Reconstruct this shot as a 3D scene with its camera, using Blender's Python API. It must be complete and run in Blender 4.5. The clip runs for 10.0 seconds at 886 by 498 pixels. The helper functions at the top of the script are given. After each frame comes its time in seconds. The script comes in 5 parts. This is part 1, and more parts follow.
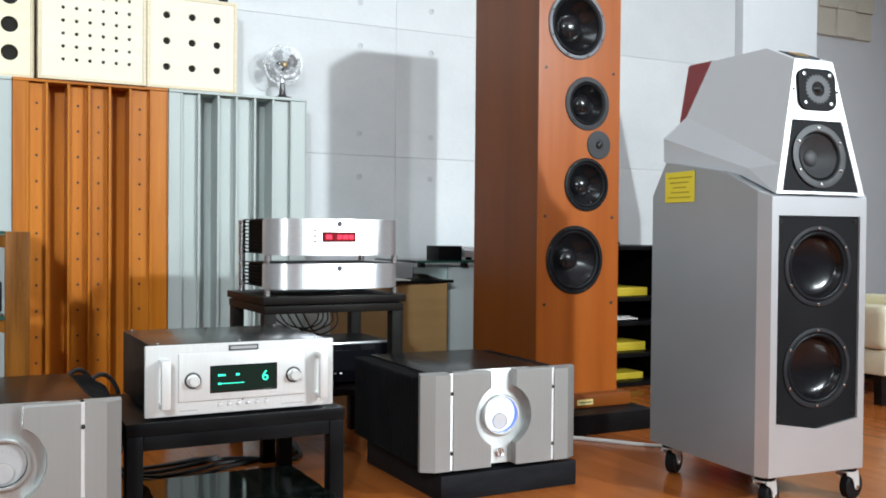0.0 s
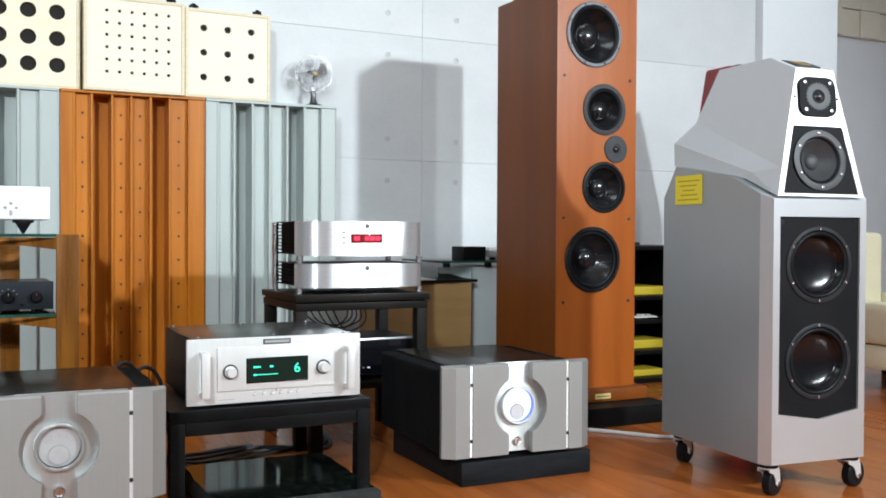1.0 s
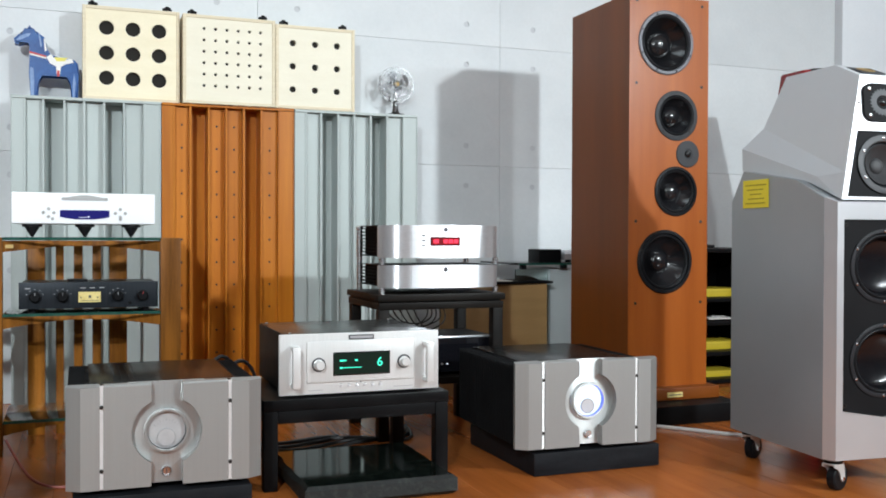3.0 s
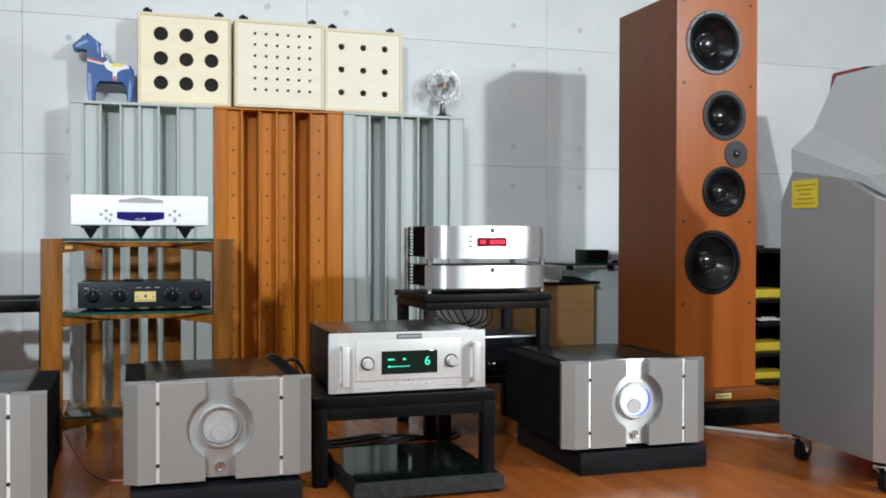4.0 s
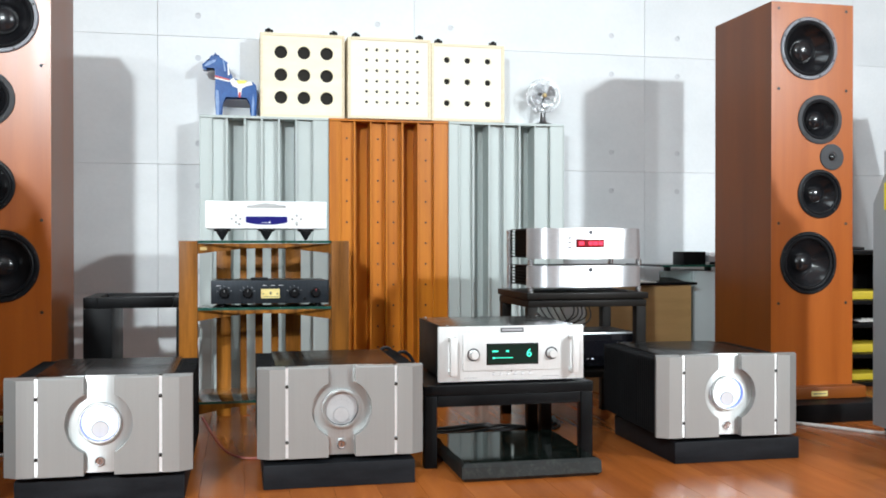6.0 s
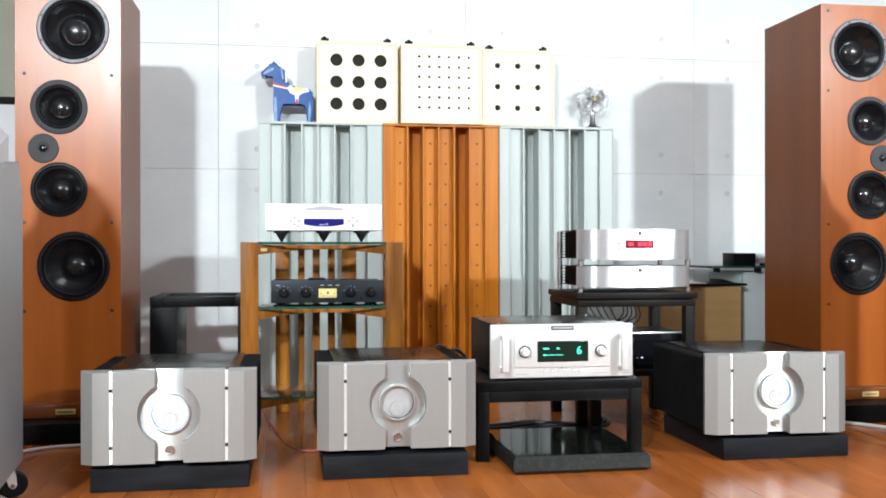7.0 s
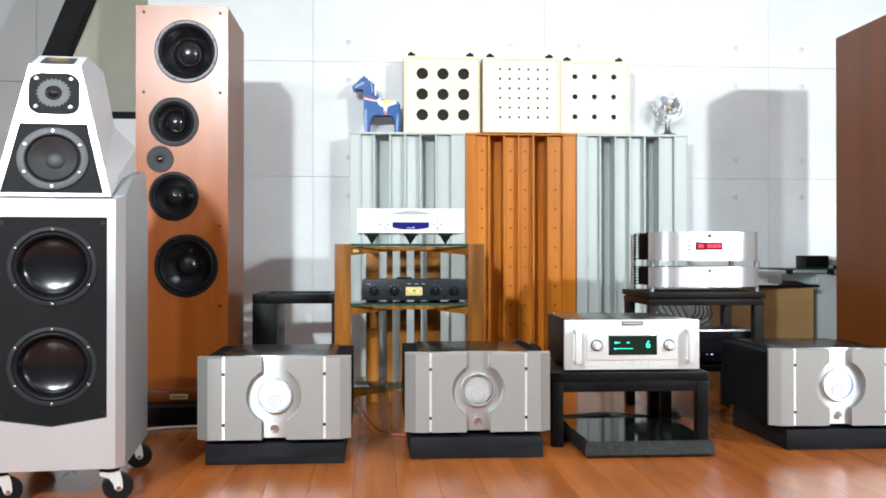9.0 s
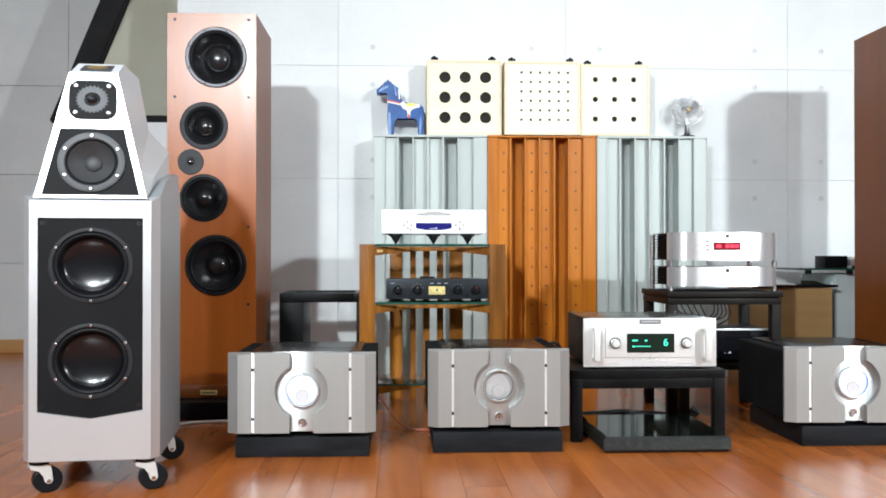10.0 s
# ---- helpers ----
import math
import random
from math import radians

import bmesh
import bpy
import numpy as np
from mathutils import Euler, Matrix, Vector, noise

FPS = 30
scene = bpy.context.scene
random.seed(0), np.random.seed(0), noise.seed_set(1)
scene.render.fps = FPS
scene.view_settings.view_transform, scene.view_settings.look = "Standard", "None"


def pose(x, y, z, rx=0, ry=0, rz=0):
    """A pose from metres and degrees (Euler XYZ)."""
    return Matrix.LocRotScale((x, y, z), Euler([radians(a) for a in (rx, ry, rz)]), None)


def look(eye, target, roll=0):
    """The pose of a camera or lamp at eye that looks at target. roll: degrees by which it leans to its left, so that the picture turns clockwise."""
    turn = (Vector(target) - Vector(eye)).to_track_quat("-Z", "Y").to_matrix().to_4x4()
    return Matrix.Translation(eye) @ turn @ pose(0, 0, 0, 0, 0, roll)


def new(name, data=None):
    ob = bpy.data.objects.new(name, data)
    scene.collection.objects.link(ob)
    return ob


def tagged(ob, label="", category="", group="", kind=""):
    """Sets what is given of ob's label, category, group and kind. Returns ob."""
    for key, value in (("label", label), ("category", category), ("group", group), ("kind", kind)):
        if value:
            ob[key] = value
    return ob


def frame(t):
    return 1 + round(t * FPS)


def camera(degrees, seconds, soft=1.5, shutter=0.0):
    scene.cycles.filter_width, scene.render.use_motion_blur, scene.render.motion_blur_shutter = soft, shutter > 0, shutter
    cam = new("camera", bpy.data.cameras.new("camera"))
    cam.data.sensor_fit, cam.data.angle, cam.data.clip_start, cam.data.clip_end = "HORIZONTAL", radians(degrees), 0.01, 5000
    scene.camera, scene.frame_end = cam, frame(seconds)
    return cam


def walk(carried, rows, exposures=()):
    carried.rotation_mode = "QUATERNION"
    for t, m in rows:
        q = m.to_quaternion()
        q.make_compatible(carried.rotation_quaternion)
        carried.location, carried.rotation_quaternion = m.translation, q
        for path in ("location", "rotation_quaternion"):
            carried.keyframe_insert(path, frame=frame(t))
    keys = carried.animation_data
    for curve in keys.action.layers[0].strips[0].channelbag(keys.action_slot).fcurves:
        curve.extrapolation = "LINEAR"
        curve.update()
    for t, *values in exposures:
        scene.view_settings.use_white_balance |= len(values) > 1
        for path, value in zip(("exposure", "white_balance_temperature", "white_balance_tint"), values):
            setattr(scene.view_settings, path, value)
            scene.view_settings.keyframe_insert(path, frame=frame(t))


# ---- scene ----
EXPOSURES = [(0.0, -0.10, 6050, 2), (2.7, -0.24, 6100, 3), (4.0, -0.44, 6150, 3.5), (5.0, -0.36, 6150, 3.5), (5.7, -0.06, 6150, 3.5), (7.0, 0.24, 6200, 4), (8.0, 0.24, 6200, 4), (10.0, 0.13, 6200, 4)]
cam = camera(49.91, 10.0, 1.8)
ROWS = [
    (0.0, 0.0620, 0.3729, 0.7189, 89.057, -0.499, -27.816),
    (0.5, 0.0410, 0.3083, 0.7164, 89.130, -0.463, -27.184),
    (1.0, 0.0156, 0.2094, 0.7204, 89.100, -0.301, -25.883),
    (1.5, -0.0030, 0.1689, 0.7213, 89.127, -0.316, -24.577),
    (2.0, -0.0173, 0.1133, 0.7198, 89.200, -0.244, -23.665),
    (2.5, -0.0257, 0.0760, 0.7192, 89.247, -0.225, -22.389),
    (4.0, -0.0423, 0.0171, 0.7196, 89.314, -0.131, -18.089),
    (4.5, -0.0443, 0.0175, 0.7217, 89.280, -0.142, -16.835),
    (5.0, -0.0457, 0.0172, 0.7205, 89.296, -0.147, -15.453),
    (5.5, -0.0781, -0.0928, 0.7132, 89.478, -0.074, -13.700),
    (7.0, -0.1410, -0.2937, 0.6883, 89.966, 0.070, -9.081),
    (7.5, -0.1465, -0.3409, 0.6880, 89.989, 0.048, -7.664),
    (8.0, -0.1627, -0.3886, 0.6868, 90.029, -0.028, -6.642),
    (8.5, -0.1655, -0.4847, 0.6747, 90.238, -0.003, -5.252),
    (9.0, -0.1590, -0.5610, 0.6693, 90.328, 0.000, -4.019),
    (9.5, -0.1659, -0.6072, 0.6710, 90.301, -0.029, -3.194),
    (10.0, -0.1622, -0.6534, 0.6644, 90.398, -0.014, -2.641),
]
walk(cam, [(t, pose(x, y, z, rx, ry, rz)) for t, x, y, z, rx, ry, rz in ROWS], EXPOSURES)


# ---- light ----
world = bpy.data.worlds.new("world")
scene.world = world
world.use_nodes = True
world.node_tree.nodes["Background"].inputs[0].default_value = (0.9, 0.95, 1.0, 1)
world.node_tree.nodes["Background"].inputs[1].default_value = 0.05


def area_lamp(name, eye, target, size, watts, colour=(1, 1, 1), size_y=0, spread=180):
    data = bpy.data.lights.new(name, "AREA")
    data.shape, data.size, data.energy, data.color = ("RECTANGLE" if size_y else "DISK"), size, watts, colour
    data.spread = radians(spread)
    if size_y:
        data.size_y = size_y
    ob = new(name, data)
    ob.matrix_world = look(eye, target)
    return ob


# four lamps high behind the camera cast the long shadows, added unseen lamps under the ceiling fill
for px, watts in ((-1.6, 60), (-2.8, 16)):
    area_lamp("lamp_key_west", (px, -2.1, 2.62), (-0.6, 3.6, 0.75), 0.22, watts, (0.96, 0.98, 1.0), 0, 88)
for px, watts in ((3.55, 68), (4.7, 19)):
    area_lamp("lamp_key_east", (px, -2.1, 2.56), (2.0, 3.9, 0.95), 0.22, watts, (0.96, 0.98, 1.0), 0, 88)
# added fill, no fixtures seen; the last brightens the tiles and wall beyond the column
for px, py, watts in ((-1.6, 0.6, 13), (1.2, 0.6, 13), (0.2, -2.0, 13), (3.0, -2.0, 13), (0.6, 2.7, 13), (4.8, 3.0, 21)):
    area_lamp("lamp_fill", (px, py, 2.93), (px, py, 0), 1.2, watts, (0.88, 0.95, 1.0), 0.6)


# ---- materials ----
def material(name, colour, rough=0.5, metal=0.0, **extra):
    m = bpy.data.materials.new(name)
    m.use_nodes = True
    b = m.node_tree.nodes["Principled BSDF"]
    b.inputs["Base Color"].default_value = (*colour, 1)
    b.inputs["Roughness"].default_value = rough
    b.inputs["Metallic"].default_value = metal
    for key, value in extra.items():
        b.inputs[key.replace("_", " ")].default_value = value
    return m


def node(m, kind, **values):
    n = m.node_tree.nodes.new(kind)
    for key, value in values.items():
        n.inputs[key.replace("_", " ")].default_value = value
    return n


def link(m, a, b):
    m.node_tree.links.new(a, b)


def mottled(name, c1, c2, scale=(8, 8, 8), detail=6, rough=(0.4, 0.6), metal=0.0, bump=0.0, fine=120.0, fine_amount=0.15, per_piece=0.0, contrast=(0.3, 0.7), **extra):
    """Two colours mixed by noise at two scales, with roughness variation and fine bump."""
    m = material(name, c1, rough[0], metal, **extra)
    b = m.node_tree.nodes["Principled BSDF"]
    tc = node(m, "ShaderNodeTexCoord")
    info = node(m, "ShaderNodeObjectInfo")
    off = node(m, "ShaderNodeVectorMath")
    off.operation = "MULTIPLY_ADD"
    off.inputs[1].default_value = (37.0, 61.0, 23.0)
    link(m, info.outputs["Random"], off.inputs[0])
    link(m, tc.outputs["Object"], off.inputs[2])
    mp = node(m, "ShaderNodeMapping", Scale=scale)
    link(m, off.outputs[0], mp.inputs["Vector"])
    n1 = node(m, "ShaderNodeTexNoise", Scale=1.0, Detail=detail, Roughness=0.6)
    link(m, mp.outputs[0], n1.inputs["Vector"])
    n2 = node(m, "ShaderNodeTexNoise", Scale=fine, Detail=3.0)
    link(m, off.outputs[0], n2.inputs["Vector"])
    r = node(m, "ShaderNodeMapRange", From_Min=contrast[0], From_Max=contrast[1])
    link(m, n1.outputs["Fac"], r.inputs["Value"])
    mix = m.node_tree.nodes.new("ShaderNodeMix")
    mix.data_type = "RGBA"
    mix.inputs[6].default_value, mix.inputs[7].default_value = (*c1, 1), (*c2, 1)
    link(m, r.outputs[0], mix.inputs[0])
    hsv = node(m, "ShaderNodeHueSaturation")
    link(m, mix.outputs[2], hsv.inputs["Color"])
    v1 = node(m, "ShaderNodeMapRange", To_Min=1 - fine_amount, To_Max=1 + fine_amount)
    link(m, n2.outputs["Fac"], v1.inputs["Value"])
    v2 = node(m, "ShaderNodeMapRange", To_Min=1 - per_piece, To_Max=1 + per_piece)
    link(m, info.outputs["Random"], v2.inputs["Value"])
    v = node(m, "ShaderNodeMath")
    v.operation = "MULTIPLY"
    link(m, v1.outputs[0], v.inputs[0])
    link(m, v2.outputs[0], v.inputs[1])
    link(m, v.outputs[0], hsv.inputs["Value"])
    link(m, hsv.outputs[0], b.inputs["Base Color"])
    rr = node(m, "ShaderNodeMapRange", To_Min=rough[0], To_Max=rough[1])
    link(m, n1.outputs["Fac"], rr.inputs["Value"])
    link(m, rr.outputs[0], b.inputs["Roughness"])
    if bump:
        bp = node(m, "ShaderNodeBump", Strength=bump, Distance=0.002)
        link(m, n2.outputs["Fac"], bp.inputs["Height"])
        link(m, bp.outputs[0], b.inputs["Normal"])
    return m


def brushed(name, colour, rough, along=(3, 300, 300), amount=0.08):
    return mottled(name, tuple(c * 0.92 for c in colour), colour, along, 3, (rough * 0.85, rough * 1.15), 1.0, 0.0, 300.0, amount)


def glow(name, colour, strength):
    m = material(name, (0.01, 0.01, 0.01), 0.3)
    b = m.node_tree.nodes["Principled BSDF"]
    b.inputs["Emission Color"].default_value = (*colour, 1)
    b.inputs["Emission Strength"].default_value = strength
    return m


CONCRETE = mottled("concrete", (0.60, 0.62, 0.635), (0.70, 0.715, 0.725), (1.6, 1.6, 2.2), 8, (0.45, 0.65), 0.0, 0.15, 60, 0.04, 0.025)
CONCRETE_DARK = material("tie_hole", (0.53, 0.54, 0.56), 0.8)
PAINT_WHITE = mottled("white_wall_paint", (0.74, 0.76, 0.79), (0.79, 0.81, 0.84), (2, 2, 2), 5, (0.55, 0.7), 0, 0.1, 90, 0.03)
FLOORWOOD = mottled("floor_wood", (0.27, 0.069, 0.014), (0.48, 0.150, 0.031), (11, 1.0, 11), 7, (0.17, 0.28), 0, 0.04, 140, 0.07, 0.09, (0.22, 0.78))
# for the unseen walls only, grey chosen to weaken the bounced fill
UNSEEN_GREY = mottled("unseen_wall_grey", (0.36, 0.37, 0.385), (0.41, 0.42, 0.435), (2, 2, 2), 5, (0.55, 0.7), 0, 0.1, 90, 0.03)
SUBFLOOR = material("floor_joint", (0.11, 0.035, 0.012), 0.7)
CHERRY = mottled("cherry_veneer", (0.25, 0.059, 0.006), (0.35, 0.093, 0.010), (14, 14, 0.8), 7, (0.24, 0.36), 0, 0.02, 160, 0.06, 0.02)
# same cherry veneer, darkened so the shade on the sides is in the colour
CHERRY_SHADED = mottled("cherry_veneer_shaded", (0.135, 0.034, 0.004), (0.200, 0.053, 0.006), (6, 6, 0.5), 7, (0.32, 0.45), 0, 0.02, 160, 0.06, 0.02)
ORANGE = mottled("orange_wood", (0.37, 0.105, 0.005), (0.54, 0.185, 0.009), (20, 20, 1.0), 7, (0.32, 0.46), 0, 0.02, 150, 0.06, 0.07)
SAGE = mottled("sage_paint", (0.415, 0.455, 0.44), (0.47, 0.51, 0.495), (5, 5, 1.4), 5, (0.42, 0.55), 0, 0.04, 120, 0.03, 0.03)
BIRCH = mottled("birch_ply", (0.80, 0.71, 0.50), (0.86, 0.78, 0.58), (4, 4, 20), 6, (0.45, 0.6), 0, 0.03, 110, 0.03, 0.02)
BIRCH_PALE = mottled("pale_ply", (0.77, 0.71, 0.56), (0.82, 0.765, 0.62), (4, 4, 20), 6, (0.45, 0.6), 0, 0.03, 110, 0.03, 0.02)
BIRCH_EDGE = mottled("birch_edge", (0.68, 0.58, 0.40), (0.75, 0.66, 0.49), (3, 3, 90), 4, (0.5, 0.65), 0, 0.05, 90, 0.05)
HOLE = material("hole_dark", (0.012, 0.010, 0.008), 0.9)
ACACIA = mottled("acacia_wood", (0.055, 0.018, 0.002), (0.29, 0.108, 0.014), (22, 22, 1.6), 8, (0.32, 0.46), 0, 0.03, 130, 0.10, 0.18, (0.3, 0.66))
# silver paint in three tones: shade painted into the flanks, light into head and front
SILVER_SHADED = mottled("silver_paint_shaded", (0.385, 0.41, 0.43), (0.415, 0.44, 0.46), (3, 3, 3), 4, (0.36, 0.42), 0.5, 0.015, 700, 0.03)
SILVER_HEAD_LIT = mottled("silver_head_paint_lit", (0.60, 0.62, 0.645), (0.63, 0.65, 0.675), (3, 3, 3), 4, (0.36, 0.42), 0.15, 0.015, 700, 0.03)
SILVER_LIT = mottled("silver_front_lit", (0.62, 0.625, 0.645), (0.66, 0.665, 0.685), (3, 3, 3), 4, (0.30, 0.36), 0.6, 0.015, 700, 0.03)
BAFFLE = mottled("black_baffle", (0.005, 0.005, 0.006), (0.009, 0.009, 0.010), (6, 6, 6), 4, (0.5, 0.65), 0, 0.08, 500, 0.15)
RUBBER = mottled("rubber", (0.007, 0.0075, 0.009), (0.012, 0.0125, 0.014), (9, 9, 9), 4, (0.32, 0.48), 0, 0.02, 200, 0.1)
CONE = mottled("cone_gloss", (0.006, 0.006, 0.007), (0.012, 0.012, 0.014), (9, 9, 9), 4, (0.16, 0.26), 0, 0.01, 200, 0.1)
CONE_MATT = mottled("cone_matt", (0.018, 0.018, 0.020), (0.032, 0.032, 0.036), (14, 14, 14), 5, (0.42, 0.58), 0, 0.05, 240, 0.15)
RING_GREY = mottled("ring_grey", (0.042, 0.043, 0.046), (0.062, 0.063, 0.067), (10, 10, 10), 4, (0.5, 0.62), 0.0, 0.03, 260, 0.08)
CONE_DISH = mottled("dish_cone", (0.004, 0.004, 0.005), (0.007, 0.007, 0.009), (9, 9, 9), 4, (0.17, 0.23), 0, 0.01, 200, 0.1)
MID_RING = mottled("midrange_ring", (0.045, 0.047, 0.052), (0.07, 0.072, 0.077), (20, 20, 20), 4, (0.5, 0.6), 0.1, 0.0, 300, 0.05)
CONE_GREY = mottled("grey_cone", (0.028, 0.028, 0.030), (0.045, 0.045, 0.048), (14, 14, 14), 5, (0.5, 0.65), 0, 0.05, 240, 0.15)
RING_ALU = mottled("ring_alu", (0.10, 0.10, 0.115), (0.145, 0.145, 0.16), (20, 20, 20), 4, (0.42, 0.52), 0.2, 0.0, 300, 0.05)
CHROME = brushed("chrome", (0.80, 0.80, 0.82), 0.24, (30, 30, 30), 0.04)
SCREW_DARK = material("screw_dark", (0.03, 0.027, 0.025), 0.4, 0.6)
AMP_FACE = mottled("amp_face", (0.345, 0.345, 0.335), (0.36, 0.36, 0.35), (220, 3, 3), 3, (0.40, 0.48), 0.55, 0.0, 300, 0.03)
AMP_PLATE = mottled("amp_plate", (0.50, 0.515, 0.51), (0.55, 0.565, 0.56), (260, 3, 3), 3, (0.32, 0.40), 0.70, 0.0, 300, 0.05)
AMP_STRIP = mottled("amp_strip", (0.84, 0.84, 0.84), (0.90, 0.90, 0.90), (30, 30, 30), 3, (0.28, 0.34), 0.4, 0.0, 300, 0.03)
BLACK_METAL = mottled("black_metal", (0.004, 0.004, 0.0045), (0.008, 0.008, 0.009), (7, 7, 7), 5, (0.32, 0.5), 0.2, 0.05, 250, 0.15)
AMP_TOP = mottled("amp_top", (0.008, 0.0074, 0.0068), (0.016, 0.015, 0.014), (60, 2, 9), 6, (0.16, 0.30), 0.25, 0.02, 220, 0.15)
METER_DIAL = glow("meter_dial", (0.84, 0.89, 1.0), 1.8)
METER_OFF = mottled("meter_off", (0.44, 0.44, 0.45), (0.50, 0.50, 0.50), (30, 30, 30), 3, (0.25, 0.35), 0.2, 0, 200, 0.03)
BLUE_GLOW = glow("blue_glow", (0.06, 0.10, 1.0), 2.6)
MATT_BLACK = mottled("matt_black", (0.0035, 0.0035, 0.004), (0.007, 0.007, 0.0075), (9, 9, 9), 5, (0.65, 0.8), 0, 0.05, 250, 0.15)
PLINTH = mottled("slate_plinth", (0.006, 0.0065, 0.008), (0.016, 0.017, 0.020), (5, 22, 22), 7, (0.45, 0.6), 0, 0.10, 180, 0.2, 0.05)
STAND = mottled("stand_black", (0.003, 0.003, 0.0035), (0.007, 0.007, 0.0075), (8, 8, 8), 5, (0.35, 0.5), 0.1, 0.05, 260, 0.15)
DARKWOOD = mottled("black_stained_wood", (0.005, 0.004, 0.0035), (0.014, 0.011, 0.009), (3, 26, 26), 7, (0.38, 0.55), 0, 0.08, 200, 0.15)
GRANITE = mottled("green_granite", (0.003, 0.005, 0.004), (0.016, 0.021, 0.017), (45, 45, 45), 8, (0.05, 0.10), 0, 0.0, 90, 0.5, 0, (0.48, 0.72))
GRANITE_EDGE = mottled("granite_rough_edge", (0.002, 0.003, 0.0026), (0.022, 0.027, 0.022), (70, 70, 70), 8, (0.5, 0.75), 0, 0.7, 90, 0.5, 0, (0.5, 0.72))
ALU_WHITE = mottled("satin_silver_face", (0.68, 0.68, 0.67), (0.73, 0.73, 0.72), (260, 4, 4), 3, (0.36, 0.44), 0.35, 0.0, 300, 0.03)
ALU_SAT = mottled("satin_aluminium", (0.66, 0.665, 0.685), (0.72, 0.725, 0.745), (3, 260, 260), 3, (0.28, 0.36), 0.7, 0.0, 300, 0.04)
PRE_TOP = mottled("dark_perforated_lid", (0.022, 0.024, 0.023), (0.045, 0.047, 0.046), (9, 9, 9), 5, (0.20, 0.30), 0.3, 0.0, 200, 0.1)
WHITE_UNIT = mottled("white_lacquer", (0.86, 0.87, 0.90), (0.90, 0.91, 0.93), (4, 4, 4), 4, (0.22, 0.3), 0, 0, 200, 0.02)
GREEN_LCD = glow("green_lcd", (0.0, 0.045, 0.018), 0.3)
GREEN_TEXT = glow("green_text", (0.10, 0.95, 0.62), 2.0)
RED_LCD = glow("red_lcd", (0.42, 0.0, 0.012), 0.7)
RED_TEXT = glow("red_text", (1.0, 0.02, 0.07), 2.0)
BLUE_LCD = glow("blue_lcd", (0.006, 0.004, 0.24), 0.8)
WHITE_TEXT = glow("white_text", (0.85, 0.85, 1.0), 1.2)
YELLOW_LCD = mottled("yellow_meter", (0.60, 0.46, 0.14), (0.72, 0.60, 0.26), (60, 60, 60), 4, (0.3, 0.4), 0, 0, 200, 0.05)
INK = material("ink", (0.05, 0.05, 0.055), 0.6)
INK_GREY = material("ink_grey", (0.36, 0.36, 0.37), 0.6)
ANTHRACITE = mottled("anthracite_face", (0.016, 0.019, 0.023), (0.024, 0.027, 0.032), (200, 4, 4), 3, (0.36, 0.46), 0.4, 0.0, 250, 0.08)
BLUE_PAINT = mottled("blue_paint", (0.010, 0.050, 0.20), (0.026, 0.105, 0.33), (14, 14, 14), 5, (0.28, 0.4), 0, 0.03, 120, 0.1)
PALE_BLUE = mottled("pale_blue_paint", (0.10, 0.19, 0.42), (0.22, 0.32, 0.52), (60, 60, 25), 5, (0.35, 0.5), 0, 0.03, 120, 0.1)
WHITE_PAINT = material("white_paint", (0.80, 0.78, 0.74), 0.5)
RED_PAINT = material("red_trim_paint", (0.5, 0.05, 0.05), 0.5)
YELLOW_PAINT = material("yellow_trim_paint", (0.75, 0.66, 0.12), 0.5)
NOTE = mottled("yellow_paper", (0.85, 0.70, 0.03), (0.89, 0.75, 0.05), (9, 9, 9), 4, (0.6, 0.75), 0, 0.04, 150, 0.03)
NOTE_INK = material("note_ink", (0.45, 0.34, 0.02), 0.7)
YELLOW_BOX = mottled("yellow_card", (0.52, 0.38, 0.012), (0.60, 0.45, 0.025), (9, 9, 9), 4, (0.5, 0.65), 0, 0.03, 150, 0.05)
CARDBOARD = mottled("cardboard", (0.33, 0.20, 0.075), (0.40, 0.25, 0.10), (3, 3, 26), 5, (0.6, 0.75), 0, 0.08, 120, 0.06)
RED_LACQUER = mottled("red_lacquer", (0.24, 0.007, 0.010), (0.28, 0.010, 0.014), (5, 5, 5), 4, (0.15, 0.25), 0, 0, 200, 0.03)
FABRIC = mottled("beige_fabric", (0.70, 0.69, 0.58), (0.78, 0.77, 0.66), (3, 3, 3), 6, (0.7, 0.85), 0, 0.25, 260, 0.06)
CHAIR_HIDE = mottled("cream_leather", (0.66, 0.60, 0.42), (0.72, 0.66, 0.48), (9, 9, 9), 6, (0.42, 0.55), 0, 0.15, 110, 0.05)
CLOTH_BLACK = mottled("black_cloth", (0.012, 0.012, 0.013), (0.02, 0.02, 0.021), (9, 9, 9), 5, (0.75, 0.9), 0, 0.2, 300, 0.2)
TILE = mottled("cream_tile", (0.70, 0.66, 0.55), (0.76, 0.72, 0.62), (6, 6, 6), 6, (0.45, 0.6), 0, 0.1, 90, 0.04, 0.04)
CABLE_WHITE = material("white_cable", (0.70, 0.69, 0.67), 0.45)
CABLE_BLACK = material("black_cable", (0.014, 0.014, 0.015), 0.45)
CABLE_RED = material("red_cable", (0.42, 0.10, 0.07), 0.45)
TRIMWOOD = mottled("oak_baseboard", (0.42, 0.21, 0.07), (0.52, 0.28, 0.10), (2, 30, 30), 6, (0.4, 0.5), 0, 0.03, 120, 0.08)
STEEL_DARK = brushed("dark_steel", (0.14, 0.14, 0.145), 0.3, (30, 30, 30))
BRASS = brushed("brass", (0.45, 0.32, 0.14), 0.6, (30, 30, 30))


